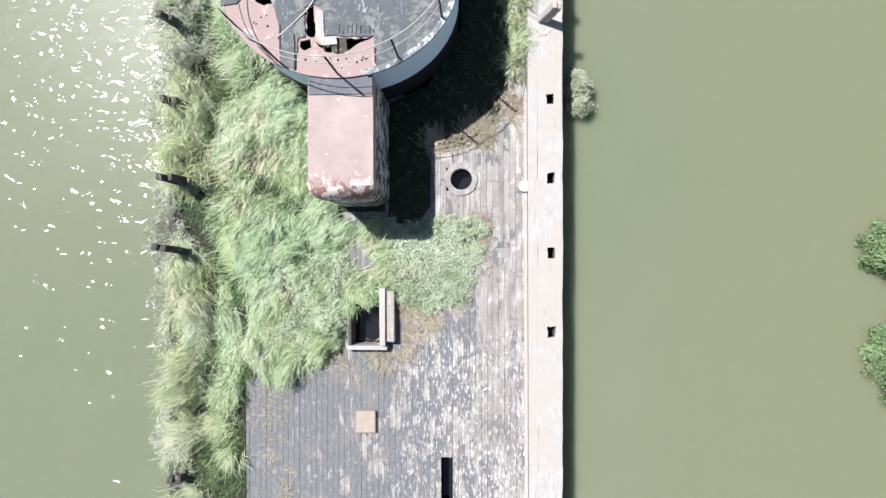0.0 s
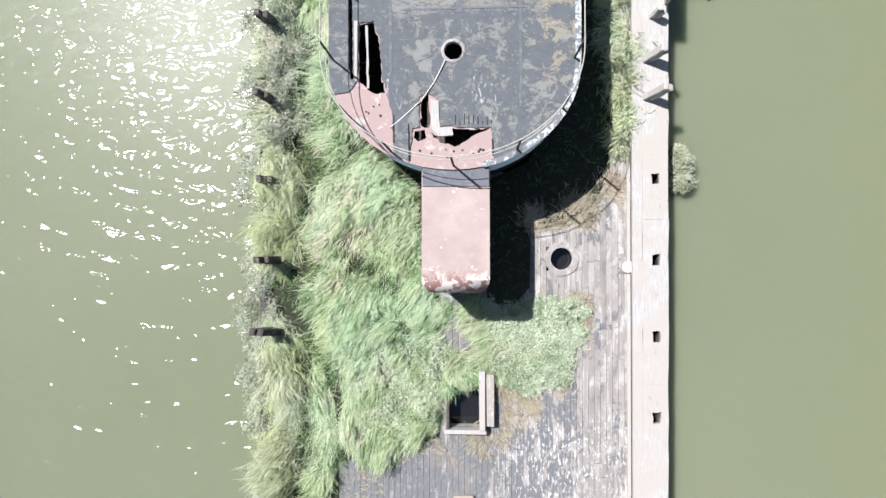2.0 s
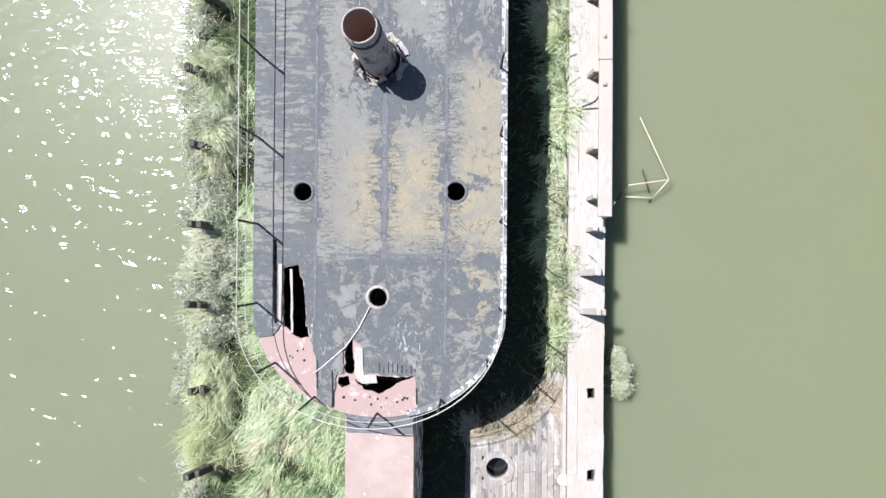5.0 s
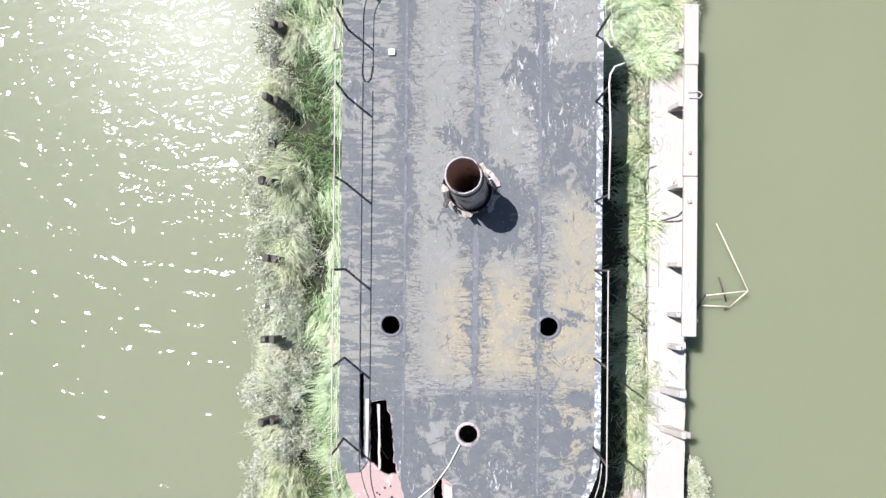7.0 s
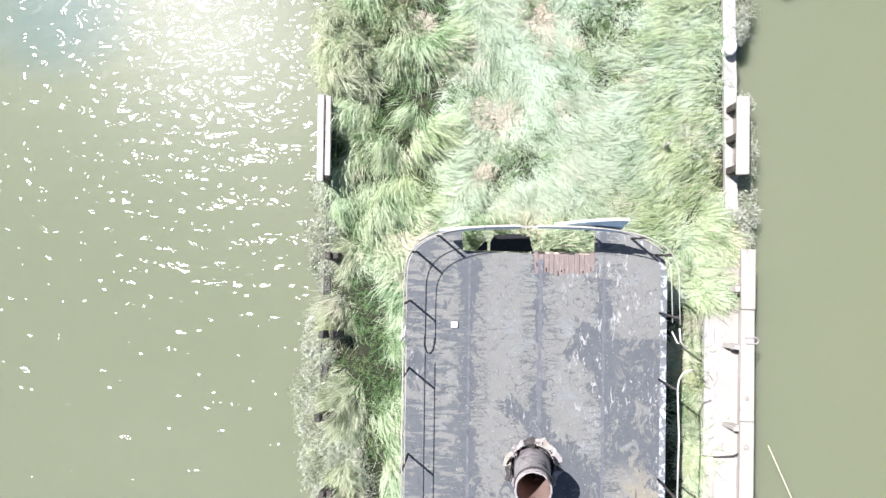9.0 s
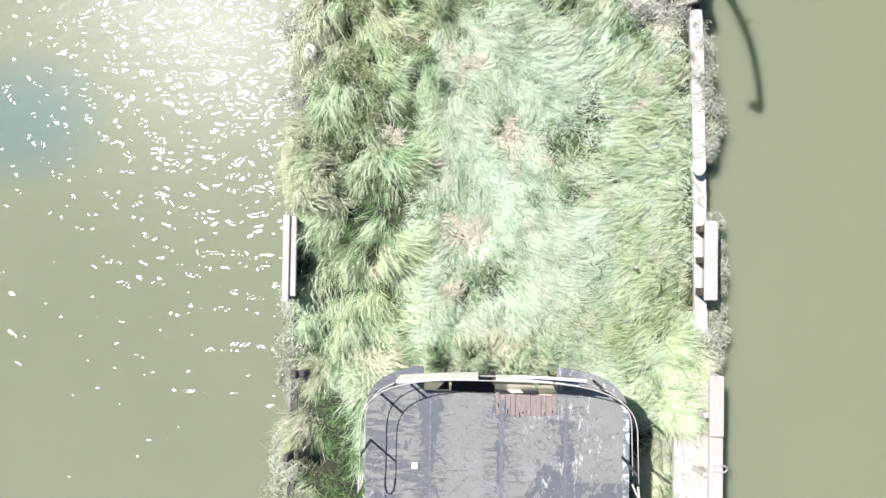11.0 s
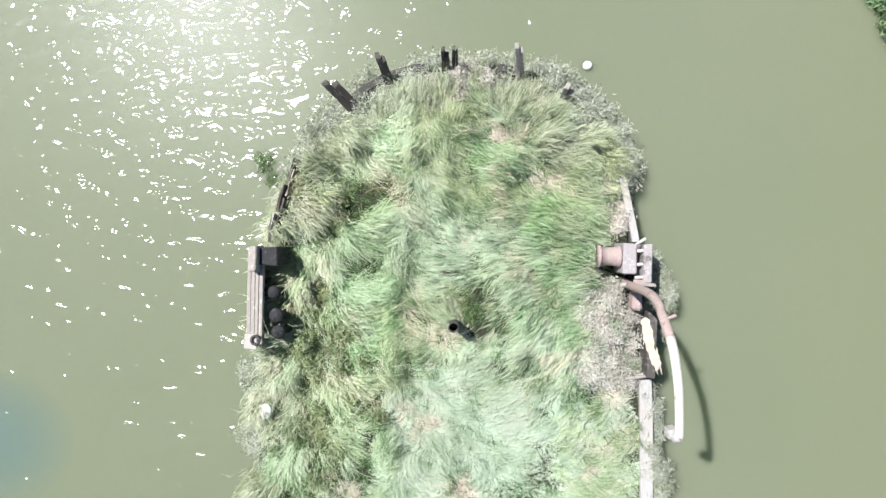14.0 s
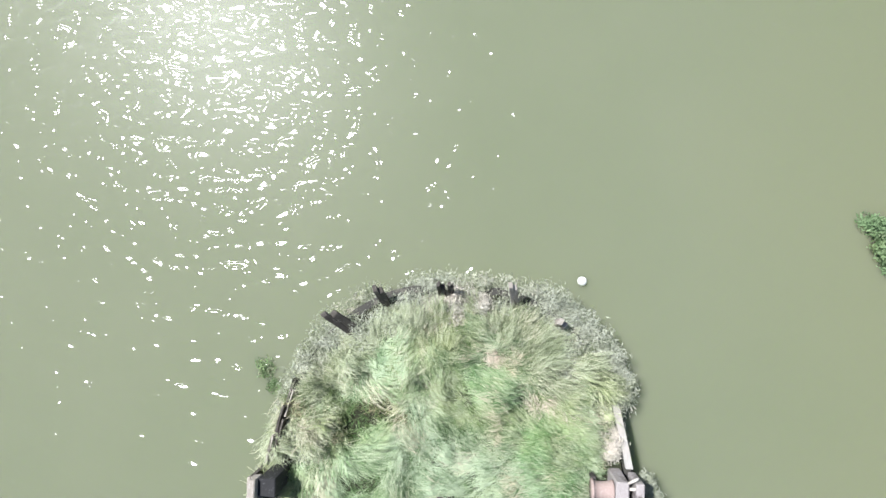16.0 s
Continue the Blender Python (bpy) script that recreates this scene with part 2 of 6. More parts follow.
    m.color(c).bump(m.math("ADD", m.math("MULTIPLY", tar, -0.8), m.math("ADD", m.math("MULTIPLY", mid, 1.2), fine)), 0.6, 0.008)
    return m.m


def make_hood():
    """Faded red oxide paint that has rusted and flaked white towards the rounded end."""
    m = Mat("hood_paint", 0.8, 0, 0.25)
    at = m.place((1, 1, 1), world_space=True)
    sep = m.n.new("ShaderNodeSeparateXYZ")
    m.l.new(at, sep.inputs[0])
    big, mid, fine = m.noise(1.6, 5, 0.6, at), m.noise(6, 6, 0.7, at, 0.6), m.noise(55, 3, 0.6, at)
    c = m.mix(m.ramp(big, 0.35, 0.65), (0.315, 0.245, 0.225), (0.385, 0.312, 0.29))
    end = m.math("ADD", m.ramp(sep.outputs[1], 1.75, 1.2), m.math("MULTIPLY", m.math("SUBTRACT", mid, 0.5), 1.6))
    c = m.mix(m.ramp(end, 0.45, 0.75), c, (0.235, 0.135, 0.118))
    c = m.mix(m.math("MULTIPLY", m.ramp(m.noise(4, 6, 0.7, at, 0.8), 0.53, 0.55), m.ramp(end, 0.25, 0.6)), c, (0.56, 0.50, 0.46))
    c = m.mix(m.ramp(m.noise(9, 4, 0.6, at), 0.66, 0.69), c, (0.55, 0.50, 0.48))
    c = m.mix(m.ramp(fine, 0.5, 0.8, 0, 0.3), c, (0.20, 0.12, 0.11))
    m.color(c).bump(m.math("ADD", mid, fine), 0.4, 0.005)
    return m.m


def make_grass(name, greens, straw, straw_at, lime=0.8, seep=0.2):
    m = Mat(name, 0.7, 0, 0.2)
    at = m.place((1, 1, 1), world_space=True)
    tone = m.n.new("ShaderNodeAttribute")
    tone.attribute_name = "tone"
    r = m.math("ADD", m.math("MULTIPLY", m.island(), 0.55), m.math("MULTIPLY", tone.outputs["Fac"], 0.45))
    c = m.mix(m.ramp(r, 0.08, 0.85), greens[0], greens[1])
    patch = m.noise(0.55, 4, 0.6, at, 0.4)
    c = m.mix(m.ramp(patch, 0.42, 0.66), c, greens[2])
    c = m.mix(m.ramp(m.noise(0.45, 4, 0.6, m.place((1, 1, 1), 115, True), 0.5), 0.50, 0.62, 0.0, lime), c, m.mix(r, (0.30, 0.36, 0.13), greens[4]))
    deep = m.ramp(m.noise(1.5, 5, 0.65, m.place((1, 1, 1), 70, True), 0.6), 0.47, 0.59, 0.0, 0.8)
    c = m.mix(m.math("MULTIPLY", deep, m.ramp(r, 0.9, 0.3)), c, greens[3])
    dry = m.ramp(m.math("ADD", m.noise(0.8, 4, 0.6, m.place((1, 1, 1), 40, True), 0.5), m.math("MULTIPLY", r, 0.35)), straw_at, straw_at + 0.16)
    c = m.mix(dry, c, straw)
    m.color(c)
    t = m.n.new("ShaderNodeBsdfTranslucent")
    m.l.new(c, t.inputs[0])
    mix = m.n.new("ShaderNodeMixShader")
    mix.inputs[0].default_value = seep
    m.l.new(m.b.outputs[0], mix.inputs[1])
    m.l.new(t.outputs[0], mix.inputs[2])
    m.l.new(mix.outputs[0], m.n["Material Output"].inputs[0])
    return m.m


PLANK = make_planks()
BLEACHED = make_bleached()
FELT = make_felt()
HOOD = make_hood()
PINK = weathered("oxide_paint", (0.345, 0.26, 0.245), (0.45, 0.40, 0.385), (0.175, 0.10, 0.088), 0.8, 0.8, pale_at=0.57, dark_at=0.68)
FLAKED = weathered("flaked_roof_edge", (0.17, 0.18, 0.185), (0.50, 0.54, 0.57), (0.07, 0.07, 0.075), 0.8, 1.3, pale_at=0.50, dark_at=0.58)
DARKWOOD = weathered("dark_wet_wood", (0.078, 0.070, 0.062), (0.20, 0.18, 0.16), (0.03, 0.026, 0.022), 0.85, 1.6, (1, 1, 0.4))
BLACKWOOD = weathered("black_wet_wood", (0.030, 0.030, 0.032), (0.12, 0.12, 0.125), (0.012, 0.012, 0.012), 0.8, 2.2, (1, 1, 0.4), pale_at=0.6)
GREYWOOD = weathered("grey_driftwood", (0.33, 0.30, 0.265), (0.50, 0.47, 0.43), (0.12, 0.10, 0.085), 0.85, 1.6, (2, 0.5, 2))
HULLSIDE = weathered("hull_side_paint", (0.06, 0.058, 0.052), (0.14, 0.13, 0.11), (0.025, 0.025, 0.02), 0.8, 1.0)
RUST = weathered("rusted_iron", (0.36, 0.28, 0.255), (0.46, 0.39, 0.36), (0.14, 0.085, 0.07), 0.85, 3.0)
DARKIRON = weathered("dark_iron", (0.055, 0.05, 0.048), (0.16, 0.14, 0.13), (0.02, 0.02, 0.02), 0.7, 4.0)
PALEPIPE = weathered("pale_painted_pipe", (0.54, 0.52, 0.475), (0.66, 0.65, 0.62), (0.30, 0.22, 0.17), 0.65, 4.0)
STACK = weathered("stack_plating", (0.36, 0.33, 0.325), (0.56, 0.53, 0.52), (0.07, 0.055, 0.052), 0.8, 2.5, dark_at=0.53)
SOOT = weathered("sooty_rust", (0.40, 0.28, 0.24), (0.48, 0.36, 0.31), (0.08, 0.055, 0.05), 0.9, 3.0)
# blue-white paint, with the blue of skylit shade put into its colour
SKYBLUE_PAINT = weathered("skyblue_white_paint", (0.62, 0.78, 0.90), (0.78, 0.86, 0.92), (0.34, 0.42, 0.48), 0.7, 1.0, dark_at=0.66)
PEELED = weathered("peeled_dark_paint", (0.09, 0.075, 0.07), (0.60, 0.60, 0.60), (0.05, 0.045, 0.04), 0.8, 0.42, pale_at=0.48)
LEAFDARK = make_grass("dark_leaves", ((0.12, 0.16, 0.07), (0.42, 0.47, 0.29), (0.26, 0.34, 0.18), (0.08, 0.12, 0.04), (0.40, 0.44, 0.26)), (0.45, 0.40, 0.28), 0.76)
BAREBOARD = weathered("bare_roof_board", (0.225, 0.185, 0.17), (0.30, 0.26, 0.245), (0.10, 0.075, 0.07), 0.85, 1.5, (3, 0.5, 1))
RAILPAINT = weathered("worn_rail_paint", (0.42, 0.41, 0.37), (0.55, 0.54, 0.50), (0.20, 0.15, 0.12), 0.7, 5.0)
NEARBLACK = weathered("near_black", (0.016, 0.016, 0.018), (0.03, 0.03, 0.032), (0.01, 0.01, 0.01), 0.8, 3.0)
# soil darkened so that the shade under the growth is in its colour
SHADE_SOIL = weathered("shade_dark_soil", (0.030, 0.034, 0.020), (0.080, 0.080, 0.048), (0.014, 0.015, 0.010), 0.95, 2.0)
YELLOWED = weathered("yellowed_panel", (0.60, 0.53, 0.42), (0.70, 0.65, 0.56), (0.30, 0.22, 0.14), 0.75, 2.0)
STONE = weathered("pale_block", (0.34, 0.285, 0.24), (0.45, 0.40, 0.35), (0.25, 0.20, 0.16), 0.85, 3.0)
BUOY = weathered("white_plastic", (0.80, 0.80, 0.77), (0.84, 0.84, 0.82), (0.55, 0.56, 0.48), 0.45, 2.0, dark_at=0.75)
GRASS = make_grass("long_grass", ((0.45, 0.53, 0.37), (0.63, 0.70, 0.56), (0.60, 0.70, 0.56), (0.26, 0.37, 0.21), (0.58, 0.64, 0.46)), (0.68, 0.60, 0.51), 0.80, 0.5)
GRASS_FORE = make_grass("fore_grass", ((0.12, 0.20, 0.08), (0.64, 0.71, 0.51), (0.56, 0.67, 0.48), (0.06, 0.14, 0.04), (0.58, 0.63, 0.38)), (0.70, 0.61, 0.47), 0.74, 0.45)
BROWNED = make_grass("browned_growth", ((0.22, 0.18, 0.13), (0.52, 0.45, 0.36), (0.44, 0.40, 0.30), (0.18, 0.17, 0.10), (0.46, 0.45, 0.32)), (0.50, 0.42, 0.34), 0.72, 0.2)
# very dark green: carries the self-shadow of deep grass in its colour
SHADEGREEN = make_grass("shade_dark_grass", ((0.035, 0.07, 0.022), (0.20, 0.32, 0.13), (0.13, 0.24, 0.10), (0.03, 0.07, 0.015), (0.26, 0.33, 0.13)), (0.30, 0.25, 0.16), 0.78, 0.4)
GRASS_DRY = make_grass("dry_grass", ((0.18, 0.22, 0.11), (0.62, 0.65, 0.48), (0.50, 0.56, 0.39), (0.13, 0.17, 0.07), (0.56, 0.61, 0.38)), (0.63, 0.58, 0.45), 0.75)
GRASS_LIME = make_grass("lime_grass", ((0.28, 0.36, 0.18), (0.62, 0.69, 0.46), (0.56, 0.66, 0.46), (0.16, 0.25, 0.09), (0.60, 0.65, 0.40)), (0.70, 0.61, 0.49), 0.78, 0.45)
CREAM = weathered("cream_board", (0.62, 0.62, 0.53), (0.72, 0.72, 0.64), (0.35, 0.33, 0.26), 0.75, 1.5)
PINKLEAF = make_grass("pinkish_leaves", ((0.36, 0.34, 0.29), (0.76, 0.73, 0.65), (0.66, 0.64, 0.56), (0.25, 0.24, 0.18), (0.64, 0.64, 0.54)), (0.72, 0.66, 0.59), 0.72, 0.3)
GREENER = make_grass("fresh_grass", ((0.13, 0.24, 0.09), (0.55, 0.67, 0.44), (0.47, 0.61, 0.39), (0.08, 0.22, 0.05), (0.50, 0.60, 0.30)), (0.60, 0.60, 0.42), 0.84, 0.4)
STRAW = make_grass("bleached_straw", ((0.48, 0.44, 0.34), (0.70, 0.64, 0.54), (0.66, 0.63, 0.51), (0.42, 0.40, 0.28), (0.60, 0.62, 0.46)), (0.72, 0.62, 0.53), 0.66, 0.3)
LEAF = make_grass("small_leaves", ((0.24, 0.30, 0.17), (0.64, 0.69, 0.54), (0.52, 0.60, 0.46), (0.20, 0.28, 0.14), (0.60, 0.65, 0.47)), (0.64, 0.60, 0.48), 0.78, 0.4)
BUSH = make_grass("bush_leaves", ((0.05, 0.10, 0.04), (0.26, 0.36, 0.19), (0.18, 0.28, 0.14), (0.04, 0.08, 0.03), (0.28, 0.36, 0.18)), (0.30, 0.30, 0.2), 0.8, 0.3)
GRASS_LUSH = make_grass("lush_grass", ((0.19, 0.27, 0.13), (0.61, 0.69, 0.47), (0.50, 0.62, 0.42), (0.09, 0.20, 0.06), (0.56, 0.63, 0.36)), (0.66, 0.61, 0.47), 0.73, 0.5)
GREYLEAF = make_grass("grey_leaves", ((0.26, 0.285, 0.20), (0.58, 0.595, 0.50), (0.48, 0.505, 0.42), (0.19, 0.22, 0.13), (0.53, 0.545, 0.43)), (0.56, 0.52, 0.44), 0.78, 0.5)


# ---- shape tools ----
def part(name, bm, material, parent=None, label=""):
    """Links a bmesh as one mesh object under a thing or a part."""
    me = bpy.data.meshes.new(name)
    bm.to_mesh(me)
    bm.free()
    me.materials.append(material)
    ob = new(name, me)
    ob.parent = parent
    if label:
        ob["label"] = label
    return ob


def thing(name, label, category, group="", kind="", at=(0, 0, 0)):
    ob = new(name)
    ob.location = at
    return tagged(ob, label, category, group, kind)


def box(bm, x0, x1, y0, y1, z0, z1, bevel=0.0, rough=0.0):
    """A box with chamfered and slightly uneven edges."""
    v = bmesh.ops.create_cube(bm, size=1.0)["verts"]
    for p in v:
        p.co = (x0 + (p.co.x + 0.5) * (x1 - x0), y0 + (p.co.y + 0.5) * (y1 - y0), z0 + (p.co.z + 0.5) * (z1 - z0))
        if rough:
            p.co += Vector([random.uniform(-rough, rough) for _ in range(3)])
    if bevel:
        es = list({e for p in v for e in p.link_edges})
        bmesh.ops.bevel(bm, geom=es, offset=bevel, segments=1, affect="EDGES", profile=0.5)
    return bm


def tube(bm, pts, r, sides=7, r_end=None, caps=True):
    """A round bar along points."""
    pts = [Vector(p) for p in pts]
    rings, n = [], len(pts)
    for i, p in enumerate(pts):
        d = (pts[min(i + 1, n - 1)] - pts[max(i - 1, 0)]).normalized()
        a = d.cross(Vector((0, 0, 1)) if abs(d.z) < 0.9 else Vector((1, 0, 0))).normalized()
        b = d.cross(a)
        k = r if r_end is None else r + (r_end - r) * i / max(n - 1, 1)
        rings.append([bm.verts.new(p + k * (math.cos(t) * a + math.sin(t) * b)) for t in [2 * math.pi * j / sides for j in range(sides)]])
    for u, w in zip(rings, rings[1:]):
        for j in range(sides):
            bm.faces.new((u[j], u[(j + 1) % sides], w[(j + 1) % sides], w[j])).smooth = True
    if caps:
        bm.faces.new(rings[0][::-1])
        bm.faces.new(rings[-1])
    return bm


def lathe(bm, profile, at=(0, 0, 0), sides=32, wobble=0.0):
    """A turned shell: rows of (radius, height), with an open line of section."""
    rings = []
    for r, z in profile:
        rings.append([bm.verts.new((at[0] + (r + random.uniform(-wobble, wobble)) * math.cos(a), at[1] + (r + random.uniform(-wobble, wobble)) * math.sin(a), at[2] + z + random.uniform(-wobble, wobble)))
                      for a in [2 * math.pi * j / sides for j in range(sides)]])
    for u, w in zip(rings, rings[1:]):
        for j in range(sides):
            bm.faces.new((u[j], u[(j + 1) % sides], w[(j + 1) % sides], w[j])).smooth = True
    return bm


def plate(bm, outer, holes, z0, z1):
    """A flat sheet with real holes and thickness."""
    loops = [[Vector((*p, 0)) for p in loop] for loop in (outer, *holes)]
    flat = [p for loop in loops for p in loop]
    top = [bm.verts.new((p.x, p.y, z1)) for p in flat]
    low = [bm.verts.new((p.x, p.y, z0)) for p in flat]
    for a, b, c in geometry.tessellate_polygon(loops):
        area = (flat[b] - flat[a]).cross(flat[c] - flat[a]).z
        if abs(area) < 1e-9:
            continue
        if area < 0:
            b, c = c, b
        for tri in ((top[a], top[b], top[c]), (low[c], low[b], low[a])):
            try:
                bm.faces.new(tri)
            except ValueError:
                pass
    k = 0
    for loop in loops:
        n = len(loop)
        for j in range(n):
            a, b = k + j, k + (j + 1) % n
            bm.faces.new((top[a], low[a], low[b], top[b]))
        k += n
    bmesh.ops.recalc_face_normals(bm, faces=bm.faces)
    return bm


def circle(x, y, r, n=24, wobble=0.0):
    return [(x + (r + random.uniform(-wobble, wobble)) * math.cos(2 * math.pi * j / n), y + (r + random.uniform(-wobble, wobble)) * math.sin(2 * math.pi * j / n)) for j in range(n)]


def wall_along(bm, pts, thick, z0, z1, closed=False):
    """A wall of some thickness along a line in plan, to the left of its direction."""
    pts = [Vector((*p, 0)) for p in pts]
    n = len(pts)
    inner = []
    for i, p in enumerate(pts):
        q0, q1 = (pts[i - 1], pts[(i + 1) % n]) if closed else (pts[max(i - 1, 0)], pts[min(i + 1, n - 1)])
        d = (q1 - q0).normalized()
        inner.append(p + thick * Vector((-d.y, d.x, 0)))
    rows = [[bm.verts.new((p.x, p.y, z)) for p in line] for line, z in ((pts, z0), (pts, z1), (inner, z1), (inner, z0))]
    for i in range(n if closed else n - 1):
        j = (i + 1) % n
        for a, b in ((0, 1), (1, 2), (2, 3), (3, 0)):
            bm.faces.new((rows[a][i], rows[a][j], rows[b][j], rows[b][i]))
    if not closed:
        for i in (0, n - 1):
            bm.faces.new([rows[k][i] for k in range(4)])
    bmesh.ops.recalc_face_normals(bm, faces=bm.faces)
    return bm


def waves(seed, n=9, low=0.25, high=1.1):
    """A smooth random field over the plan, about -1 to 1."""
    g = np.random.default_rng(seed)
    k = g.uniform(low, high, n) * 2
    a, ph = g.uniform(0, 2 * np.pi, n), g.uniform(0, 2 * np.pi, n)
    return lambda x, y: sum(np.sin(k[i] * (x * np.cos(a[i]) + y * np.sin(a[i])) + ph[i]) for i in range(n)) / math.sqrt(n) * 1.1


def inside(poly, x, y):
    """Which of the points lie in the polygon."""
    hit = np.zeros(len(x), bool)
    px, py = np.array(poly).T
    for i in range(len(px)):
        j = i - 1
        with np.errstate(divide="ignore", invalid="ignore"):
            hit ^= ((py[i] > y) != (py[j] > y)) & (x < (px[j] - px[i]) * (y - py[i]) / (py[j] - py[i]) + px[i])
    return hit


def blades(name, poly, count, length, ground, material, label, seed, flow=None, bare=None, spread=1.0, width=0.011, lift=0.45, gaps=0.25, tufts=6.0, loose=0.6, turning=0.55, mound=1.0, lock=2, kind="stuff", category="grass"):
    """Long grass: bent tapering blades that grow in tufts and lean with a slowly turning flow."""
    g = np.random.default_rng(seed)
    px, py = np.array(poly).T
    area = abs(np.sum(px * np.roll(py, -1) - py * np.roll(px, -1))) / 2
    nt = max(int(area * tufts), 4)
    tx, ty = np.empty(0), np.empty(0)
    dens = waves(seed + 1, 10, 0.5, 2.2)
    while len(tx) < nt:
        x, y = g.uniform(px.min(), px.max(), nt * 3), g.uniform(py.min(), py.max(), nt * 3)
        keep = inside(poly, x, y) & (dens(x, y) > -1.5 + gaps * 2 * g.random(nt * 3))
        if bare is not None:
            keep &= bare(x, y) > 0
        tx, ty = np.r_[tx, x[keep]], np.r_[ty, y[keep]]
    tx, ty = tx[:nt], ty[:nt]
    turn = waves(seed + 2, 8, 0.2, 0.7)
    flow = flow or (lambda x, y: 2.4 * turn(x, y))
    nl = max(count // lock, 1)
    which = g.integers(0, nt, nl)
    tuft_len = 1 + mound * g.uniform(-0.4, 0.3, nt)
    tuft_high = 1 + mound * (g.uniform(0.35, 1.7, nt) ** 1.2 - 1)
    tuft_open = g.choice((0.3, 0.7, 1.6), nt, p=(0.6, 0.3, 0.1))
    a0, rr = g.uniform(0, 2 * np.pi, nl), np.abs(g.normal(0, 0.55 / math.sqrt(tufts), nl))
    x, y = tx[which] + rr * np.cos(a0), ty[which] + rr * np.sin(a0)
    main = flow(x, y)
    tuft_turn = g.normal(0, turning, nt)[which]
    loose = loose * tuft_open[which]
    dx = np.cos(main + tuft_turn) * 1.0 + spread * loose * np.cos(a0) + g.normal(0, 0.36 * spread, nl)
    dy = np.sin(main + tuft_turn) * 1.0 + spread * loose * np.sin(a0) + g.normal(0, 0.36 * spread, nl)
    size = length * tuft_len[which] * g.uniform(0.6, 1.15, nl)
    up = lift * g.uniform(0.4, 1.4, nl) * tuft_high[which] * (1 + 0.3 * mound * dens(x, y))
    bow = g.normal(0, 0.12, nl) * size
    tone = g.random(nl)
    # the blades of one lock lie close together and share its lean, length and tone
    li = np.arange(count) % nl
    x, y = x[li] + g.normal(0, 0.026, count), y[li] + g.normal(0, 0.026, count)
    dx, dy = dx[li] + g.normal(0, 0.10 * spread, count), dy[li] + g.normal(0, 0.10 * spread, count)
    norm = np.hypot(dx, dy) + 1e-6
    dx, dy = dx / norm, dy / norm
    size, up, bow = size[li] * g.uniform(0.75, 1.1, count), up[li] * g.uniform(0.8, 1.2, count), bow[li]
    tone = np.clip(tone[li] + g.normal(0, 0.12, count), 0, 1)
    z = ground(x, y) - 0.02
    w = width * g.uniform(0.6, 1.3, count)
    sx, sy = -dy * w / 2, dx * w / 2
    co = np.empty((count, 4, 3))
    mx, my, mz = x + dx * size * 0.42, y + dy * size * 0.42, z + size * up * 0.88
    co[:, 0] = np.stack([x, y, z], 1)
    co[:, 1] = np.stack([mx - sx, my - sy, mz], 1)
    co[:, 2] = np.stack([mx + sx, my + sy, mz], 1)
    co[:, 3] = np.stack([x + dx * size - dy * bow, y + dy * size + dx * bow, z + size * up * g.uniform(0.35, 0.9, count)], 1)
    if bare is not None:
        keep = (bare(co[:, 3, 0], co[:, 3, 1]) > -0.8) & (bare(mx, my) > -0.6)
        co, tone = co[keep], tone[keep]
        count = len(co)
    base = np.arange(count) * 4
    me = bpy.data.meshes.new(name)
    me.vertices.add(count * 4)
    me.vertices.foreach_set("co", co.reshape(-1))
    me.loops.add(6 * count)
    me.loops.foreach_set("vertex_index", np.stack([base, base + 2, base + 1, base + 1, base + 2, base + 3], 1).reshape(-1))
    me.polygons.add(2 * count)
    me.polygons.foreach_set("loop_start", np.arange(2 * count) * 3)
    me.polygons.foreach_set("loop_total", np.full(2 * count, 3))
    me.update(calc_edges=True)
    me.attributes.new("tone", "FLOAT", "FACE").data.foreach_set("value", np.repeat(tone, 2).astype(np.float32))
    me.materials.append(material)
    return tagged(new(name, me), label, category, "", kind)


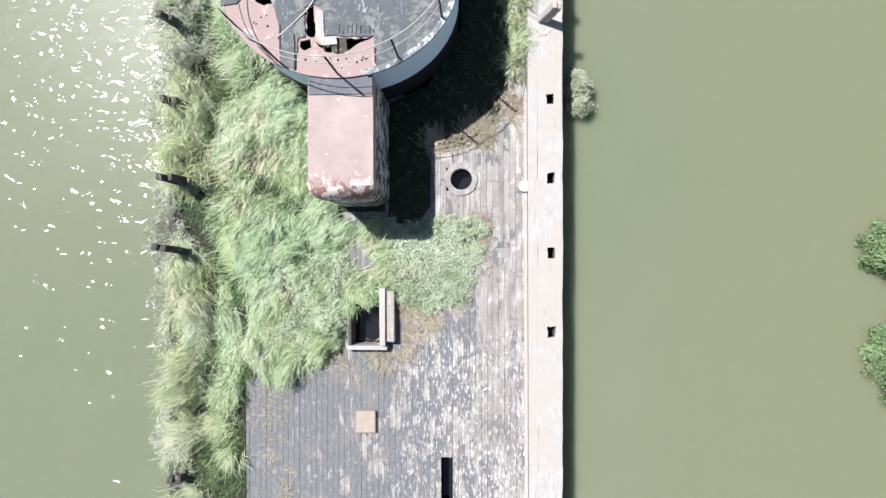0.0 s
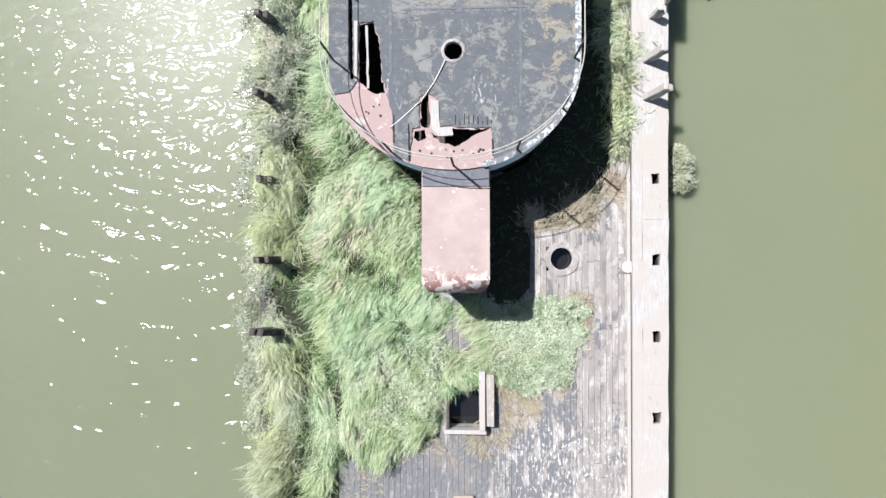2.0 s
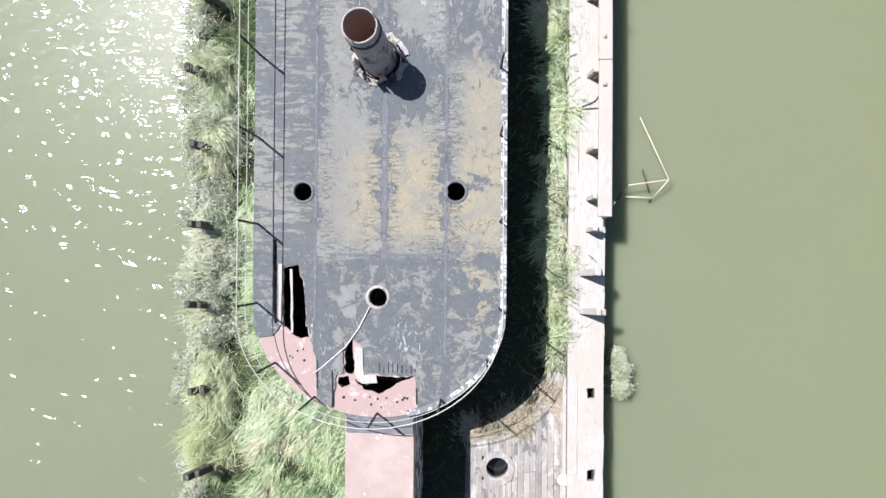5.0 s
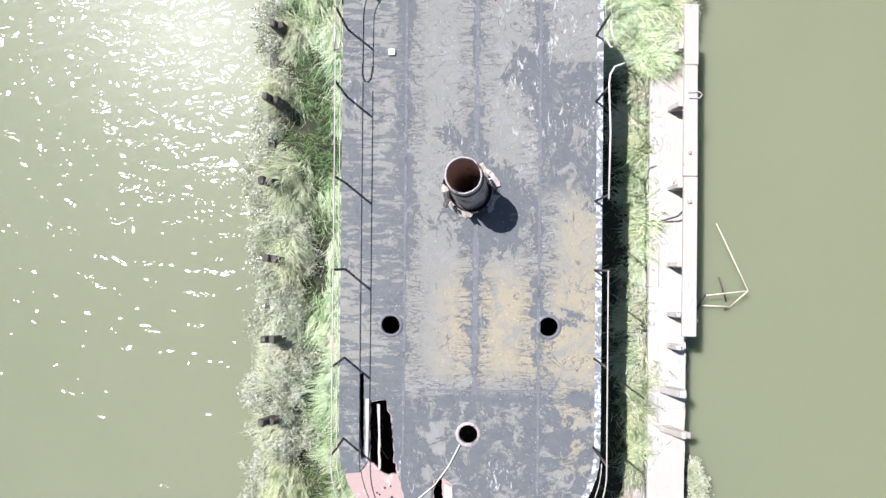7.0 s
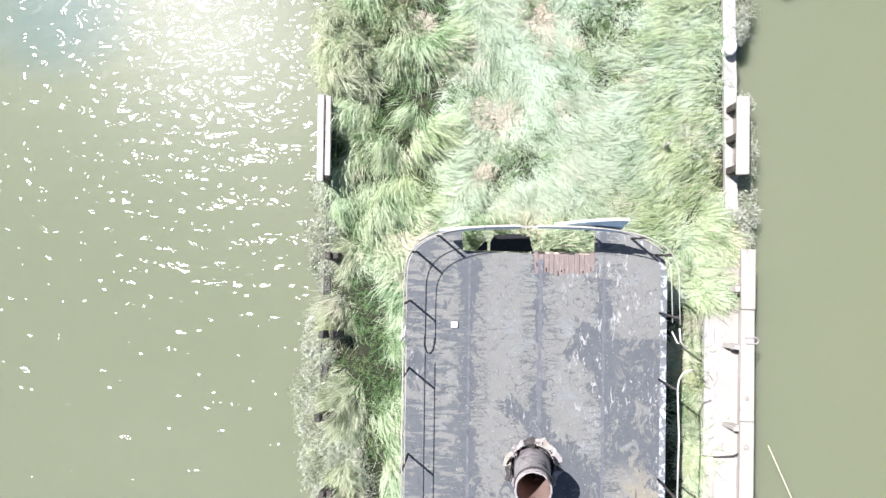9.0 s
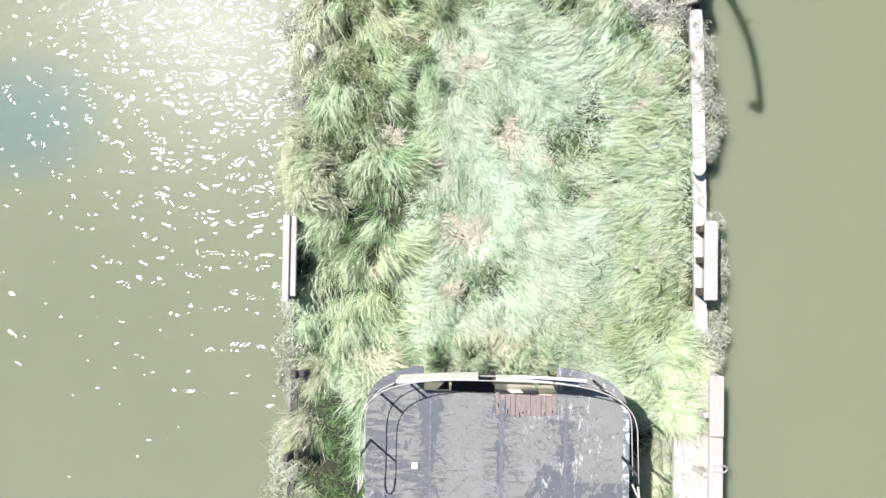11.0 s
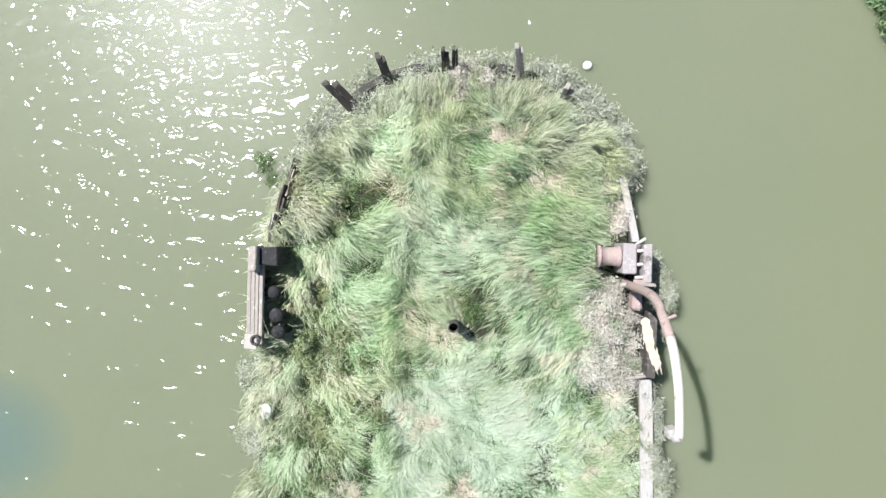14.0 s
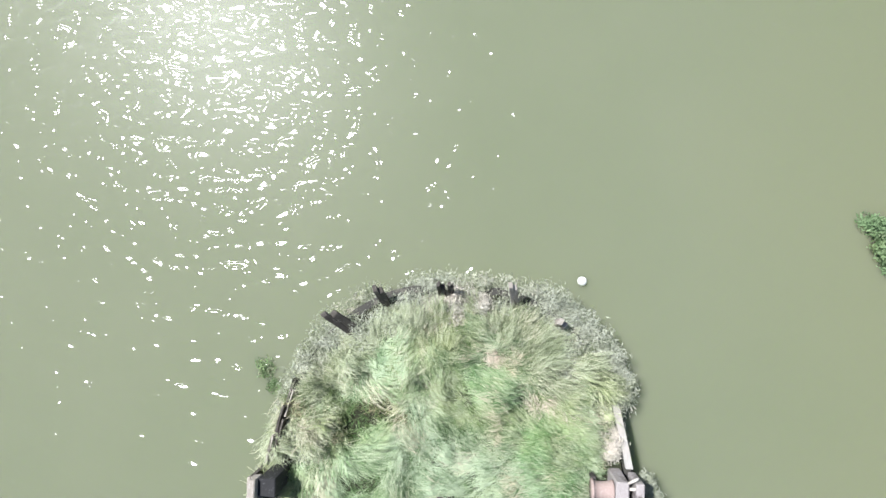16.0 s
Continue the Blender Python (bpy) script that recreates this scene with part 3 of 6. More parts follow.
def leaves(name, centres, count, size, material, label, seed, flat=0.6, kind="stuff", category="shrub", slim=0.42):
    """Small-leaved growth: leaf pairs on uneven clumps given as (x, y, z, radius, height)."""
    g = np.random.default_rng(seed)
    c = np.array(centres, float)
    wgt = c[:, 3] ** 2
    k = g.choice(len(c), count, p=wgt / wgt.sum())
    a, rad, hz = g.uniform(0, 2 * np.pi, count), np.sqrt(g.random(count)), g.random(count)
    lump = waves(seed + 5, 8, 1.2, 4.0)
    rad = rad * (0.82 + 0.22 * lump(c[k, 0] + np.cos(a) * 1.3, c[k, 1] + np.sin(a) * 1.3))
    x, y = c[k, 0] + c[k, 3] * rad * np.cos(a), c[k, 1] + c[k, 3] * rad * np.sin(a)
    dome = np.sqrt(np.clip(1 - rad ** 2, 0, 1)) * (0.75 + 0.3 * lump(x * 1.7, y * 1.7))
    fuzz = np.minimum(c[k, 3], 0.4) * 0.16
    x, y = x + g.normal(0, 1, count) * fuzz, y + g.normal(0, 1, count) * fuzz
    z = np.maximum(c[k, 2] + c[k, 4] * dome * (1 - 0.7 * hz ** 1.5) + g.normal(0, 0.6, count) * fuzz, RIVER + 0.01)
    n = np.stack([g.normal(0, flat, count), g.normal(0, flat, count), np.ones(count)], 1)
    n /= np.linalg.norm(n, axis=1, keepdims=True)
    t = np.cross(n, np.stack([np.cos(a * 7), np.sin(a * 7), np.zeros(count)], 1))
    t /= np.linalg.norm(t, axis=1, keepdims=True) + 1e-9
    b = np.cross(n, t)
    s = size * g.uniform(0.5, 1.3, (count, 1))
    p = np.stack([x, y, z], 1)
    co = np.stack([p - t * s, p + b * s * slim, p + t * s, p - b * s * slim], 1)
    me = bpy.data.meshes.new(name)
    me.vertices.add(count * 4)
    me.vertices.foreach_set("co", co.reshape(-1))
    me.loops.add(count * 4)
    me.loops.foreach_set("vertex_index", np.arange(count * 4))
    me.polygons.add(count)
    me.polygons.foreach_set("loop_start", np.arange(count) * 4)
    me.polygons.foreach_set("loop_total", np.full(count, 4))
    me.update(calc_edges=True)
    patchy = 0.5 + 0.3 * waves(seed + 9, 10, 4.0, 11.0)(x, y) + g.normal(0, 0.15, count)
    me.attributes.new("tone", "FLOAT", "FACE").data.foreach_set("value", np.clip(patchy, 0, 1).astype(np.float32))
    me.materials.append(material)
    return tagged(new(name, me), label, category, "", kind)


# ---- the setting: water, hull, deck ----
MID = -2.75          # the hull's centre line
DECK, ROOF = 0.45, 2.82
RIVER = -0.25        # the water level

bm = bmesh.new()
bmesh.ops.create_grid(bm, x_segments=8, y_segments=8, size=2500)
water = part("water", bm, WATER)
water.location.z = RIVER
tagged(water, "murky olive green river water with small sunlit ripples", "water", kind="structure")

# half breadth of the hull against y
HALF = [(-9.0, 3.2), (-8.2, 4.3), (-7.0, 4.52), (-4.0, 4.55), (10.0, 4.6), (15.0, 4.5), (19.0, 4.42), (22.0, 4.32), (24.0, 4.15),
        (25.2, 3.93), (26.2, 3.68), (27.0, 3.4), (27.7, 2.9), (28.2, 2.35), (28.6, 1.7), (28.8, 1.0)]


def half_at(y, inset=0.0):
    return float(np.interp(y, [p[0] for p in HALF], [p[1] for p in HALF])) - inset


def outline(inset=0.0, y0=-9.0, y1=28.8):
    ys = [y0] + [p[0] for p in HALF if y0 < p[0] < y1] + [y1]
    return [(MID + half_at(y, inset), y) for y in ys] + [(MID - half_at(y, inset), y) for y in reversed(ys)]


hull = thing("boat_hull", "low dark timber hull of a derelict vessel awash in the river", "boat", kind="")
bm = bmesh.new()
plate(bm, outline(0.02), [], -1.1, 0.05)
part("hull_body", bm, HULLSIDE, hull)
bm = bmesh.new()
wall_along(bm, outline(0.0), 0.16, -0.9, DECK + 0.06, closed=True)
part("side_planking", bm, HULLSIDE, hull)
for side in (1, -1):
    bm = bmesh.new()
    tube(bm, [(MID + side * (half_at(y) + 0.02), y, 0.27) for y in np.arange(-8, 27.5, 0.5)], 0.06, 6)
    part("rubbing_strake", bm, DARKWOOD, hull)


def ground_z(x, y):
    return np.full(np.shape(x), DECK) + 0.0


bm = bmesh.new()
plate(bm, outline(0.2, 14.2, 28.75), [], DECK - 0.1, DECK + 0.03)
tagged(part("ground", bm, SHADE_SOIL), "matted soil and dead grass over the foredeck, blackened for the shade between tufts", "ground", kind="structure")
bm = bmesh.new()
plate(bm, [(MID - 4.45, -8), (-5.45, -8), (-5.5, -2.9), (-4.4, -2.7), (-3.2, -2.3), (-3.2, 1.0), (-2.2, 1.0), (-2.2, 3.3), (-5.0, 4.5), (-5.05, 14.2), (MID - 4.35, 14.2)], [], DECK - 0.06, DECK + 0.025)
tagged(part("ground_port", bm, SHADE_SOIL), "matted soil along the overgrown side deck, blackened for the shade between tufts", "ground", kind="structure")
# sheet outlined like the cast shadow of hood and deckhouse, its dark painted in
bm = bmesh.new()
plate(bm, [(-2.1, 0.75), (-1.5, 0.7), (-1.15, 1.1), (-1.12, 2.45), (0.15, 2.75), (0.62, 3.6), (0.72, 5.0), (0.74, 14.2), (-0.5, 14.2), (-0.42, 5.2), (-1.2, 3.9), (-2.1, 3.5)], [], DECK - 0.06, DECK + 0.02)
tagged(part("ground_starboard", bm, SHADE_SOIL), "near-black soil sheet painting in the shadow of the deckhouse and companionway", "ground", kind="structure")
bm = bmesh.new()
plate(bm, outline(0.3, -8.5, 14.0), [], 0.05, 0.09)
BILGE = Mat("bilge_water", 0.08, 0, 0.5).color((0.012, 0.013, 0.014)).m
part("bilge", bm, BILGE, hull, "black bilge water inside the hull")

# ---- deck planks ----
deck = thing("deck", "weathered grey timber deck with peeling dark coating", "deck", kind="structure")
OPEN = [(-2.94, -2.28, -2.06, -1.0), (-0.93, -0.65, -5.75, -4.65), (-0.69, -0.17, 1.48, 2.00)]
PITCH = 0.132
plank_meshes = {}


def plank(x, y0, y1, wide=PITCH - 0.003):
    key = round((y1 - y0) * 5)
    if key not in plank_meshes:
        bm = bmesh.new()
        box(bm, -wide / 2, wide / 2, -0.5, 0.5, -0.06, 0.0, 0.003)
        me = bpy.data.meshes.new("plank")
        bm.to_mesh(me)
        bm.free()
        me.materials.append(PLANK)
        plank_meshes[key] = me
    ob = new("plank", plank_meshes[key])
    ob.parent = deck
    ob.location = (x, (y0 + y1) / 2, DECK + random.uniform(-0.008, 0.004))
    ob.scale = (random.uniform(0.985, 1.0), y1 - y0 - 0.006, 1)
    ob.rotation_euler = (0, random.uniform(-0.02, 0.02), 0)


def lay_planks():
    for i in range(52):
        x = -5.72 + i * PITCH
        top = 14.3 if x > -0.38 else 3.7
        cuts = [-8.0]
        while cuts[-1] < top - 1.5:
            cuts.append(min(cuts[-1] + random.uniform(3.2, 6.0), top))
        if cuts[-1] < top:
            cuts[-1] = top
        for a, b in zip(cuts, cuts[1:]):
            spans = [(a, b)]
            for x0, x1, y0, y1 in OPEN:
                if x0 - 0.03 < x < x1 + 0.03:
                    spans = [s for u, w in spans for s in ((u, min(w, y0)), (max(u, y1), w)) if s[1] - s[0] > 0.08]
            for u, w in spans:
                plank(x, u, w)


lay_planks()
bm = bmesh.new()
plate(bm, circle(-0.43, 1.74, 0.39, 20, 0.02), [circle(-0.43, 1.74, 0.265)], DECK + 0.002, DECK + 0.03)
part("hole_plate", bm, PLANK, deck, "worn plate round an open round hole")
bm = bmesh.new()
lathe(bm, [(0.265, 0.03), (0.265, -0.35), (0.25, -0.35), (0.25, 0.035), (0.265, 0.03)], (-0.43, 1.74, DECK))
part("hole_lining", bm, STACK, deck)


def ragged(pts, amp=0.018, step=0.07, closed=True):
    """The line through the points, torn unevenly."""
    out = []
    for (x0, y0), (x1, y1) in zip(pts, pts[1:] + pts[:1] if closed else pts[1:]):
        n = max(int(math.hypot(x1 - x0, y1 - y0) / step), 1)
        out += [(x0 + (x1 - x0) * k / n + random.uniform(-amp, amp), y0 + (y1 - y0) * k / n + random.uniform(-amp, amp)) for k in range(n)]
    return out if closed else out + [pts[-1]]


# ---- covering boards and bulwark remains ----
def side_plate(x_in, x_out, y0, y1, z0, z1, holes, parent, label=""):
    bm = bmesh.new()
    n = max(int((y1 - y0) / 0.35), 2)
    ys = np.linspace(y0 + 0.001, y1 - 0.001, n)
    outer = [(x_out(y) + random.uniform(-0.012, 0.012), y) for y in ys] + [(x_in(y) + random.uniform(-0.001, 0.0), y) for y in ys[::-1]]
    rects = [ragged([(hx - 0.07, hy - 0.13), (hx + 0.09, hy - 0.12), (hx + 0.1, hy + 0.12), (hx - 0.08, hy + 0.1)], 0.012, 0.09) for hx, hy in holes if y0 < hy < y1]
    plate(bm, outer, rects, z0, z1)
    return part("board", bm, BLEACHED, parent, label)


rim = thing("covering_board", "sun-bleached white covering boards along the deck edge with square stanchion holes", "deck edge")
SOCKETS = [(1.57, 3.5), (1.575, 1.72), (1.58, 0.04), (1.58, -1.73)]
edge = lambda y: MID + half_at(y)
ends = [-8.0, -4.75, -1.0, 2.6, 5.7, 9.2, 13.6]
for a, b in zip(ends, ends[1:]):
    side_plate(lambda y: 1.298, lambda y: edge(y) + 0.03, a, b, 0.56, 0.66, SOCKETS, rim)
    side_plate(lambda y: 1.08, lambda y: 1.297, a - 0.9, b - 0.9, 0.54, 0.655, [], rim)
side_plate(lambda y: 1.298, lambda y: edge(y) + 0.03, 13.6, 14.3, 0.56, 0.66, [], rim)
side_plate(lambda y: 1.08, lambda y: 1.297, 12.7, 13.6, 0.54, 0.655, [], rim)
for a, b in ((14.3, 17.9), (17.9, 21.9)):
    side_plate(lambda y: edge(y) - 0.24, lambda y: edge(y) + 0.03, a, b, 0.5, 0.6, [], rim)
side_plate(lambda y: edge(y) - 0.13, lambda y: edge(y) + 0.03, 24.9, 26.3, 0.55, 0.64, [], rim)
bm = bmesh.new()
box(bm, 1.0, 1.08, -8, 13.6, DECK - 0.02, 0.50, 0.01)
part("waterway", bm, BLEACHED, rim)
for x, y in SOCKETS + [(1.57, -4.85)]:
    bm = bmesh.new()
    box(bm, x - 0.04, x + 0.05, y - 0.1, y + 0.03, 0.0, 0.3, 0.01, 0.012)
    part("stanchion_stub", bm, DARKWOOD, rim)
port_rim = thing("port_covering_board", "grey rotten covering boards under overhanging grass", "deck edge")
for a, b in ((-8, -6.0), (13.0, 19.0), (19.0, 22.4)):
    side_plate(lambda y: 2 * MID - edge(y) + 0.35, lambda y: 2 * MID - edge(y) - 0.02, a, b, 0.40, 0.47, [], port_rim).data.materials[0] = GREYWOOD


def post(x, y, z0, z1, lean, size, material, label, group, turn=0.0, category="post", split=0.012):
    """A rotten timber stanchion with a split top, leaning."""
    bm = bmesh.new()
    w, d = size
    for k in (0, 1):
        h = z1 - z0 - (0.0 if k == 0 else random.uniform(0.06, 0.2))
        box(bm, -w / 2 if k == 0 else split - 0.002, -split * 0.5 if k == 0 else w / 2, -d / 2, d / 2, 0, h, 0.012, 0.014)
    bmesh.ops.subdivide_edges(bm, edges=[e for e in bm.edges if abs(e.verts[0].co.z - e.verts[1].co.z) > 0.3], cuts=3)
    for v in bm.verts:
        f = v.co.z / max(z1 - z0, 0.01)
        v.co.x += lean[0] * f + random.uniform(-0.008, 0.008)
        v.co.y += lean[1] * f + random.uniform(-0.008, 0.008)
    ob = part("timber_post", bm, material)
    ob.location, ob.rotation_euler = (x, y, z0), (0, 0, turn)
    return tagged(ob, label, category, group)


for y, z1 in ((-5.1, 1.0), (0.13, 1.5), (1.75, 1.5), (3.5, 1.35), (5.34, 1.4), (7.1, 1.35), (8.81, 1.4), (10.47, 1.45), (12.21, 1.45), (13.9, 1.1)):
    post(-6.82 + random.uniform(-0.05, 0.05), y - 0.05, DECK - 0.05, z1, (-0.16 + random.uniform(-0.06, 0.04), 0.06), (0.24, 0.15), DARKWOOD, "dark rotten timber stanchion standing in the overgrown port side", "port stanchions", random.uniform(-0.15, 0.15))
post(-6.85, -1.2, DECK - 0.05, 0.85, (-0.1, 0.05), (0.16, 0.12), DARKWOOD, "short broken stub of a dark timber stanchion", "port stanchions")
for y, z1, out in ((5.28, 1.38, 0.26), (6.11, 1.36, 0.24)):
    post(1.42, y, 0.66, z1, (out, 0.05), (0.24, 0.13), BLEACHED, "bleached weathered timber stanchion leaning outboard over the water", "starboard stanchions")
for y in (7.05, 7.72, 8.77, 10.4, 12.1, 13.3):
    post(1.56, y, 0.66, 1.12, (0.08, 0.02), (0.22, 0.10), BLEACHED, "bleached timber stanchion under a white rail cap", "starboard stanchions")
cap = thing("rail_cap", "bleached white rail cap along the bulwark stanchions", "rail")
for a, b in ((7.3, 10.6), (10.6, 12.9), (12.9, 14.15)):
    bm = bmesh.new()
    box(bm, 1.62, 1.90, a + 0.004, b - 0.004, 1.12, 1.20, 0.012, 0.012)
    part("board", bm, BLEACHED, cap)
    bm = bmesh.new()
    box(bm, 1.78, 1.86, a + 0.004, b - 0.004, 0.6, 1.115, 0.01, 0.006)
    part("bulwark_plank", bm, BLEACHED, cap)


def bulwark(x0, x1, y0, y1, z, out, label):
    """A short standing length of bulwark with its cap."""
    t = thing("bulwark_section", label, "bulwark")
    bm = bmesh.new()
    if out < 0:
        box(bm, x0, x0 + 0.15, y0, y1, z - 0.07, z, 0.012, 0.01)
        part("cap", bm, BLEACHED, t)
        bm = bmesh.new()
        box(bm, x0 + 0.18, x1 + 0.02, y0 + 0.12, y1 - 0.03, z - 0.08, z - 0.015, 0.012, 0.014)
    else:
        box(bm, x0, x1, y0, y1, z - 0.07, z, 0.012, 0.01)
    part("cap", bm, BLEACHED, t)
    for k in range(3):
        bm = bmesh.new()
        xx = (x1 - 0.09 if out > 0 else x0 + 0.03)
        box(bm, xx, xx + 0.05, y0 + 0.03, y1 - 0.03, 0.45 + k * 0.22, 0.45 + k * 0.22 + 0.212, 0.006)
        part("plank", bm, GREYWOOD, t)
    for yy in np.linspace(y0 + 0.15, y1 - 0.15, 3):
        bm = bmesh.new()
        box(bm, (x0 + x1) / 2 - 0.1, (x0 + x1) / 2 + 0.06, yy - 0.07, yy + 0.07, 0.45, z - 0.075, 0.01, 0.01)
        part("stanchion", bm, DARKWOOD, t)
    return t


bulwark(-7.26, -6.98, 15.48, 17.33, 1.34, -1, "standing section of white-capped bulwark on the port side")
bulwark(1.48, 1.74, 15.68, 17.3, 1.24, 1, "standing section of white-capped bulwark on the starboard side")

# ---- deckhouse ----
HOUSE_HALF, STERN_Y, STERN_B, BOW_Y, BOW_B = 2.38, 5.42, 2.0, 13.45, 1.1


def house_outline(inset=0.0, n=26, front=None):
    """Plan of the deckhouse, anticlockwise from the forward port corner round the stern."""
    hw, sb, bb = HOUSE_HALF - inset, STERN_B - inset, BOW_B - inset
    pts = []
    for j in range(n + 1):
        a = math.pi + math.pi * j / n
        pts.append((MID + hw * math.cos(a), STERN_Y + sb * math.sin(a)))
    for j in range(n + 1):
        a = math.pi * j / n
        c, s = math.cos(a), math.sin(a)
        pts.append((MID + hw * math.copysign(abs(c) ** 0.62, c), BOW_Y + bb * abs(s) ** 0.62))
    return pts


HOLE_A = ragged([(-4.54, 6.23), (-4.27, 6.25), (-4.24, 6.07), (-4.18, 5.98), (-4.13, 5.53), (-4.13, 5.12), (-4.08, 5.1), (-4.05, 4.9), (-4.21, 4.9), (-4.37, 4.99), (-4.54, 5.12), (-4.56, 5.75)])
HOLE_C = ragged([(-4.76, 6.75), (-4.68, 6.75), (-4.66, 5.17), (-4.71, 5.17), (-4.75, 5.53)], 0.008)
HOLE_B = ragged([(-3.19, 4.17), (-3.03, 4.05), (-2.74, 4.08), (-2.79, 4.23), (-2.63, 4.2), (-2.07, 4.2), (-2.23, 4.15), (-2.45, 4.01), (-2.72, 3.88), (-2.99, 3.96), (-3.12, 4.05)])
SLIT = ragged([(-3.35, 4.81), (-3.22, 4.86), (-3.19, 4.32), (-3.23, 4.23), (-3.37, 4.27), (-3.36, 4.54)])
GNAWED = ragged([(-3.5, 4.19), (-3.31, 4.2), (-3.28, 4.06), (-3.41, 4.0), (-3.5, 4.07)], 0.02)
PORTS = [(-4.19, 7.65), (-1.31, 7.66), (-2.75, 5.68)]


def roof_loop(inset, notch):
    pts = house_outline(inset)
    out, done = [], False
    for x, y in pts:
        if y > 14.0 and -4.09 < x < -1.66:
            if not done:
                out += notch
                done = True
            continue
        out.append((x, y))
    return out


house = thing("deckhouse", "long round-ended deckhouse with a torn grey felt roof", "deckhouse")
bm = bmesh.new()
plate(bm, roof_loop(0.02, [(-1.66, 14.52), (-1.66, 13.98), (-2.8, 14.0), (-4.09, 14.03), (-4.09, 14.46)]), [HOLE_A, HOLE_C, HOLE_B, SLIT, GNAWED] + [circle(x, y, 0.185) for x, y in PORTS] + [circle(-2.75, 10.12, 0.33)], ROOF - 0.08, ROOF - 0.03)
roof_boarding = part("roof_boarding", bm, PINK, house, "faded pink painted roof boarding")

felt = roof_loop(0.0, [(-1.66, 14.53), (-1.64, 13.96), (-1.68, 13.7), (-1.9, 13.62), (-2.1, 13.66), (-2.3, 13.58), (-2.5, 13.66), (-2.74, 13.63), (-2.78, 13.98), (-2.8, 14.0), (-3.4, 14.02), (-4.07, 14.04), (-4.1, 14.47)])
TEAR = ragged([(-5.06, 4.9), (-4.76, 4.95), (-4.66, 5.05), (-4.57, 5.16), (-4.58, 5.75), (-4.56, 6.25), (-4.25, 6.28), (-4.22, 6.07), (-4.16, 5.98), (-4.11, 5.53), (-4.1, 5.12), (-4.05, 5.1), (-4.02, 4.88), (-3.95, 4.67), (-3.9, 4.5), (-3.91, 3.96), (-3.86, 3.72),
               (-3.6, 3.6), (-3.56, 3.9), (-3.53, 4.22), (-3.39, 4.24), (-3.39, 4.82), (-3.22, 4.89), (-3.03, 4.75), (-2.99, 4.26), (-2.78, 4.26), (-2.6, 4.23), (-2.05, 4.22), (-2.02, 4.0), (-2.0, 3.52)], 0.015, 0.08, False)
loop, state = [], 0
for x, y in felt:
    torn = y < 5.0 and -5.06 < x < -1.97
    if torn and state == 0:
        loop += TEAR
        state = 1
    if not torn:
        loop.append((x, y))
bm = bmesh.new()
plate(bm, loop, [HOLE_C] + [circle(x, y, 0.19) for x, y in PORTS] + [circle(-2.75, 10.12, 0.34)], ROOF - 0.028, ROOF)
roof_felt = part("roof_felt", bm, FELT, house, "cracked grey roofing felt with pale worn patches")
bm = bmesh.new()
wall_along(bm, house_outline(-0.004)[15:30], 0.11, ROOF - 0.06, ROOF + 0.008)
part("edge_trim", bm, FLAKED, house, "flaked pale paint along the roof edge")
TAR = weathered("tar_seam", (0.135, 0.14, 0.155), (0.20, 0.205, 0.215), (0.07, 0.07, 0.078), 0.85, 2.0)
for x, w, y0, y1 in ((-3.94, 0.05, 5.3, 13.9), (-2.64, 0.10, 6.4, 13.9), (-1.49, 0.06, 4.6, 14.0), (-4.76, 0.03, 6.5, 13.5)):
    bm = bmesh.new()
    n = 60
    for j in range(n):
        ya, yb = y0 + (y1 - y0) * j / n, y0 + (y1 - y0) * (j + 0.98) / n
        k = w * random.uniform(0.5, 1.25)
        box(bm, x - k / 2, x + k / 2, ya, yb, ROOF - 0.01, ROOF + 0.006)
    part("seam", bm, TAR, roof_felt)
bm = bmesh.new()
box(bm, -3.75, -1.35, 6.46, 6.50, ROOF - 0.01, ROOF + 0.008, 0.003, 0.004)
part("seam", bm, TAR, roof_felt)

left = [p for p in house_outline(0.07)[27:] if p[1] < 13.98 and p[0] < MID]
right = [p for p in house_outline(0.07)[27:] if p[1] < 13.98 and p[0] > MID]
bm = bmesh.new()
wall_along(bm, [(MID - 2.0, 14.0)] + left + house_outline(0.07)[:27] + right + [(MID + 2.0, 14.0)], 0.08, 1.5, ROOF - 0.085)
part("upper_wall", bm, SKYBLUE_PAINT, house, "curved upper wall of flaking blue-white paint, brightened and tinted for skylight")
bm = bmesh.new()
left = [p for p in house_outline(0.11)[27:] if p[1] < 13.9 and p[0] < MID]
right = [p for p in house_outline(0.11)[27:] if p[1] < 13.9 and p[0] > MID]
# lower wall slightly inset and near black
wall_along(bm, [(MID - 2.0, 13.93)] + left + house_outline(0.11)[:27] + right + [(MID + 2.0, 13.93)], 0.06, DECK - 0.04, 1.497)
part("lower_wall", bm, NEARBLACK, house, "near-black lower wall")
for x0, x1, z0, z1, y1, m in ((-4.12, -3.58, 2.02, 2.735, 14.03, YELLOWED), (-2.76, -1.99, 2.02, 2.52, 14.03, YELLOWED), (-1.97, -1.64, 2.02, 2.735, 14.03, YELLOWED), (-4.75, -4.13, 0.42, 2.73, 14.0, DARKWOOD),
                              (-1.63, -0.75, 0.42, 2.73, 14.0, DARKWOOD), (-4.12, -1.64, 0.42, 2.01, 14.0, DARKWOOD)):
    bm = bmesh.new()
    box(bm, x0, x1, 13.94, y1, z0, z1, 0.004)
    part("front_panel", bm, m, house, "cream painted front panel" if m is YELLOWED else "dark stained front panel")
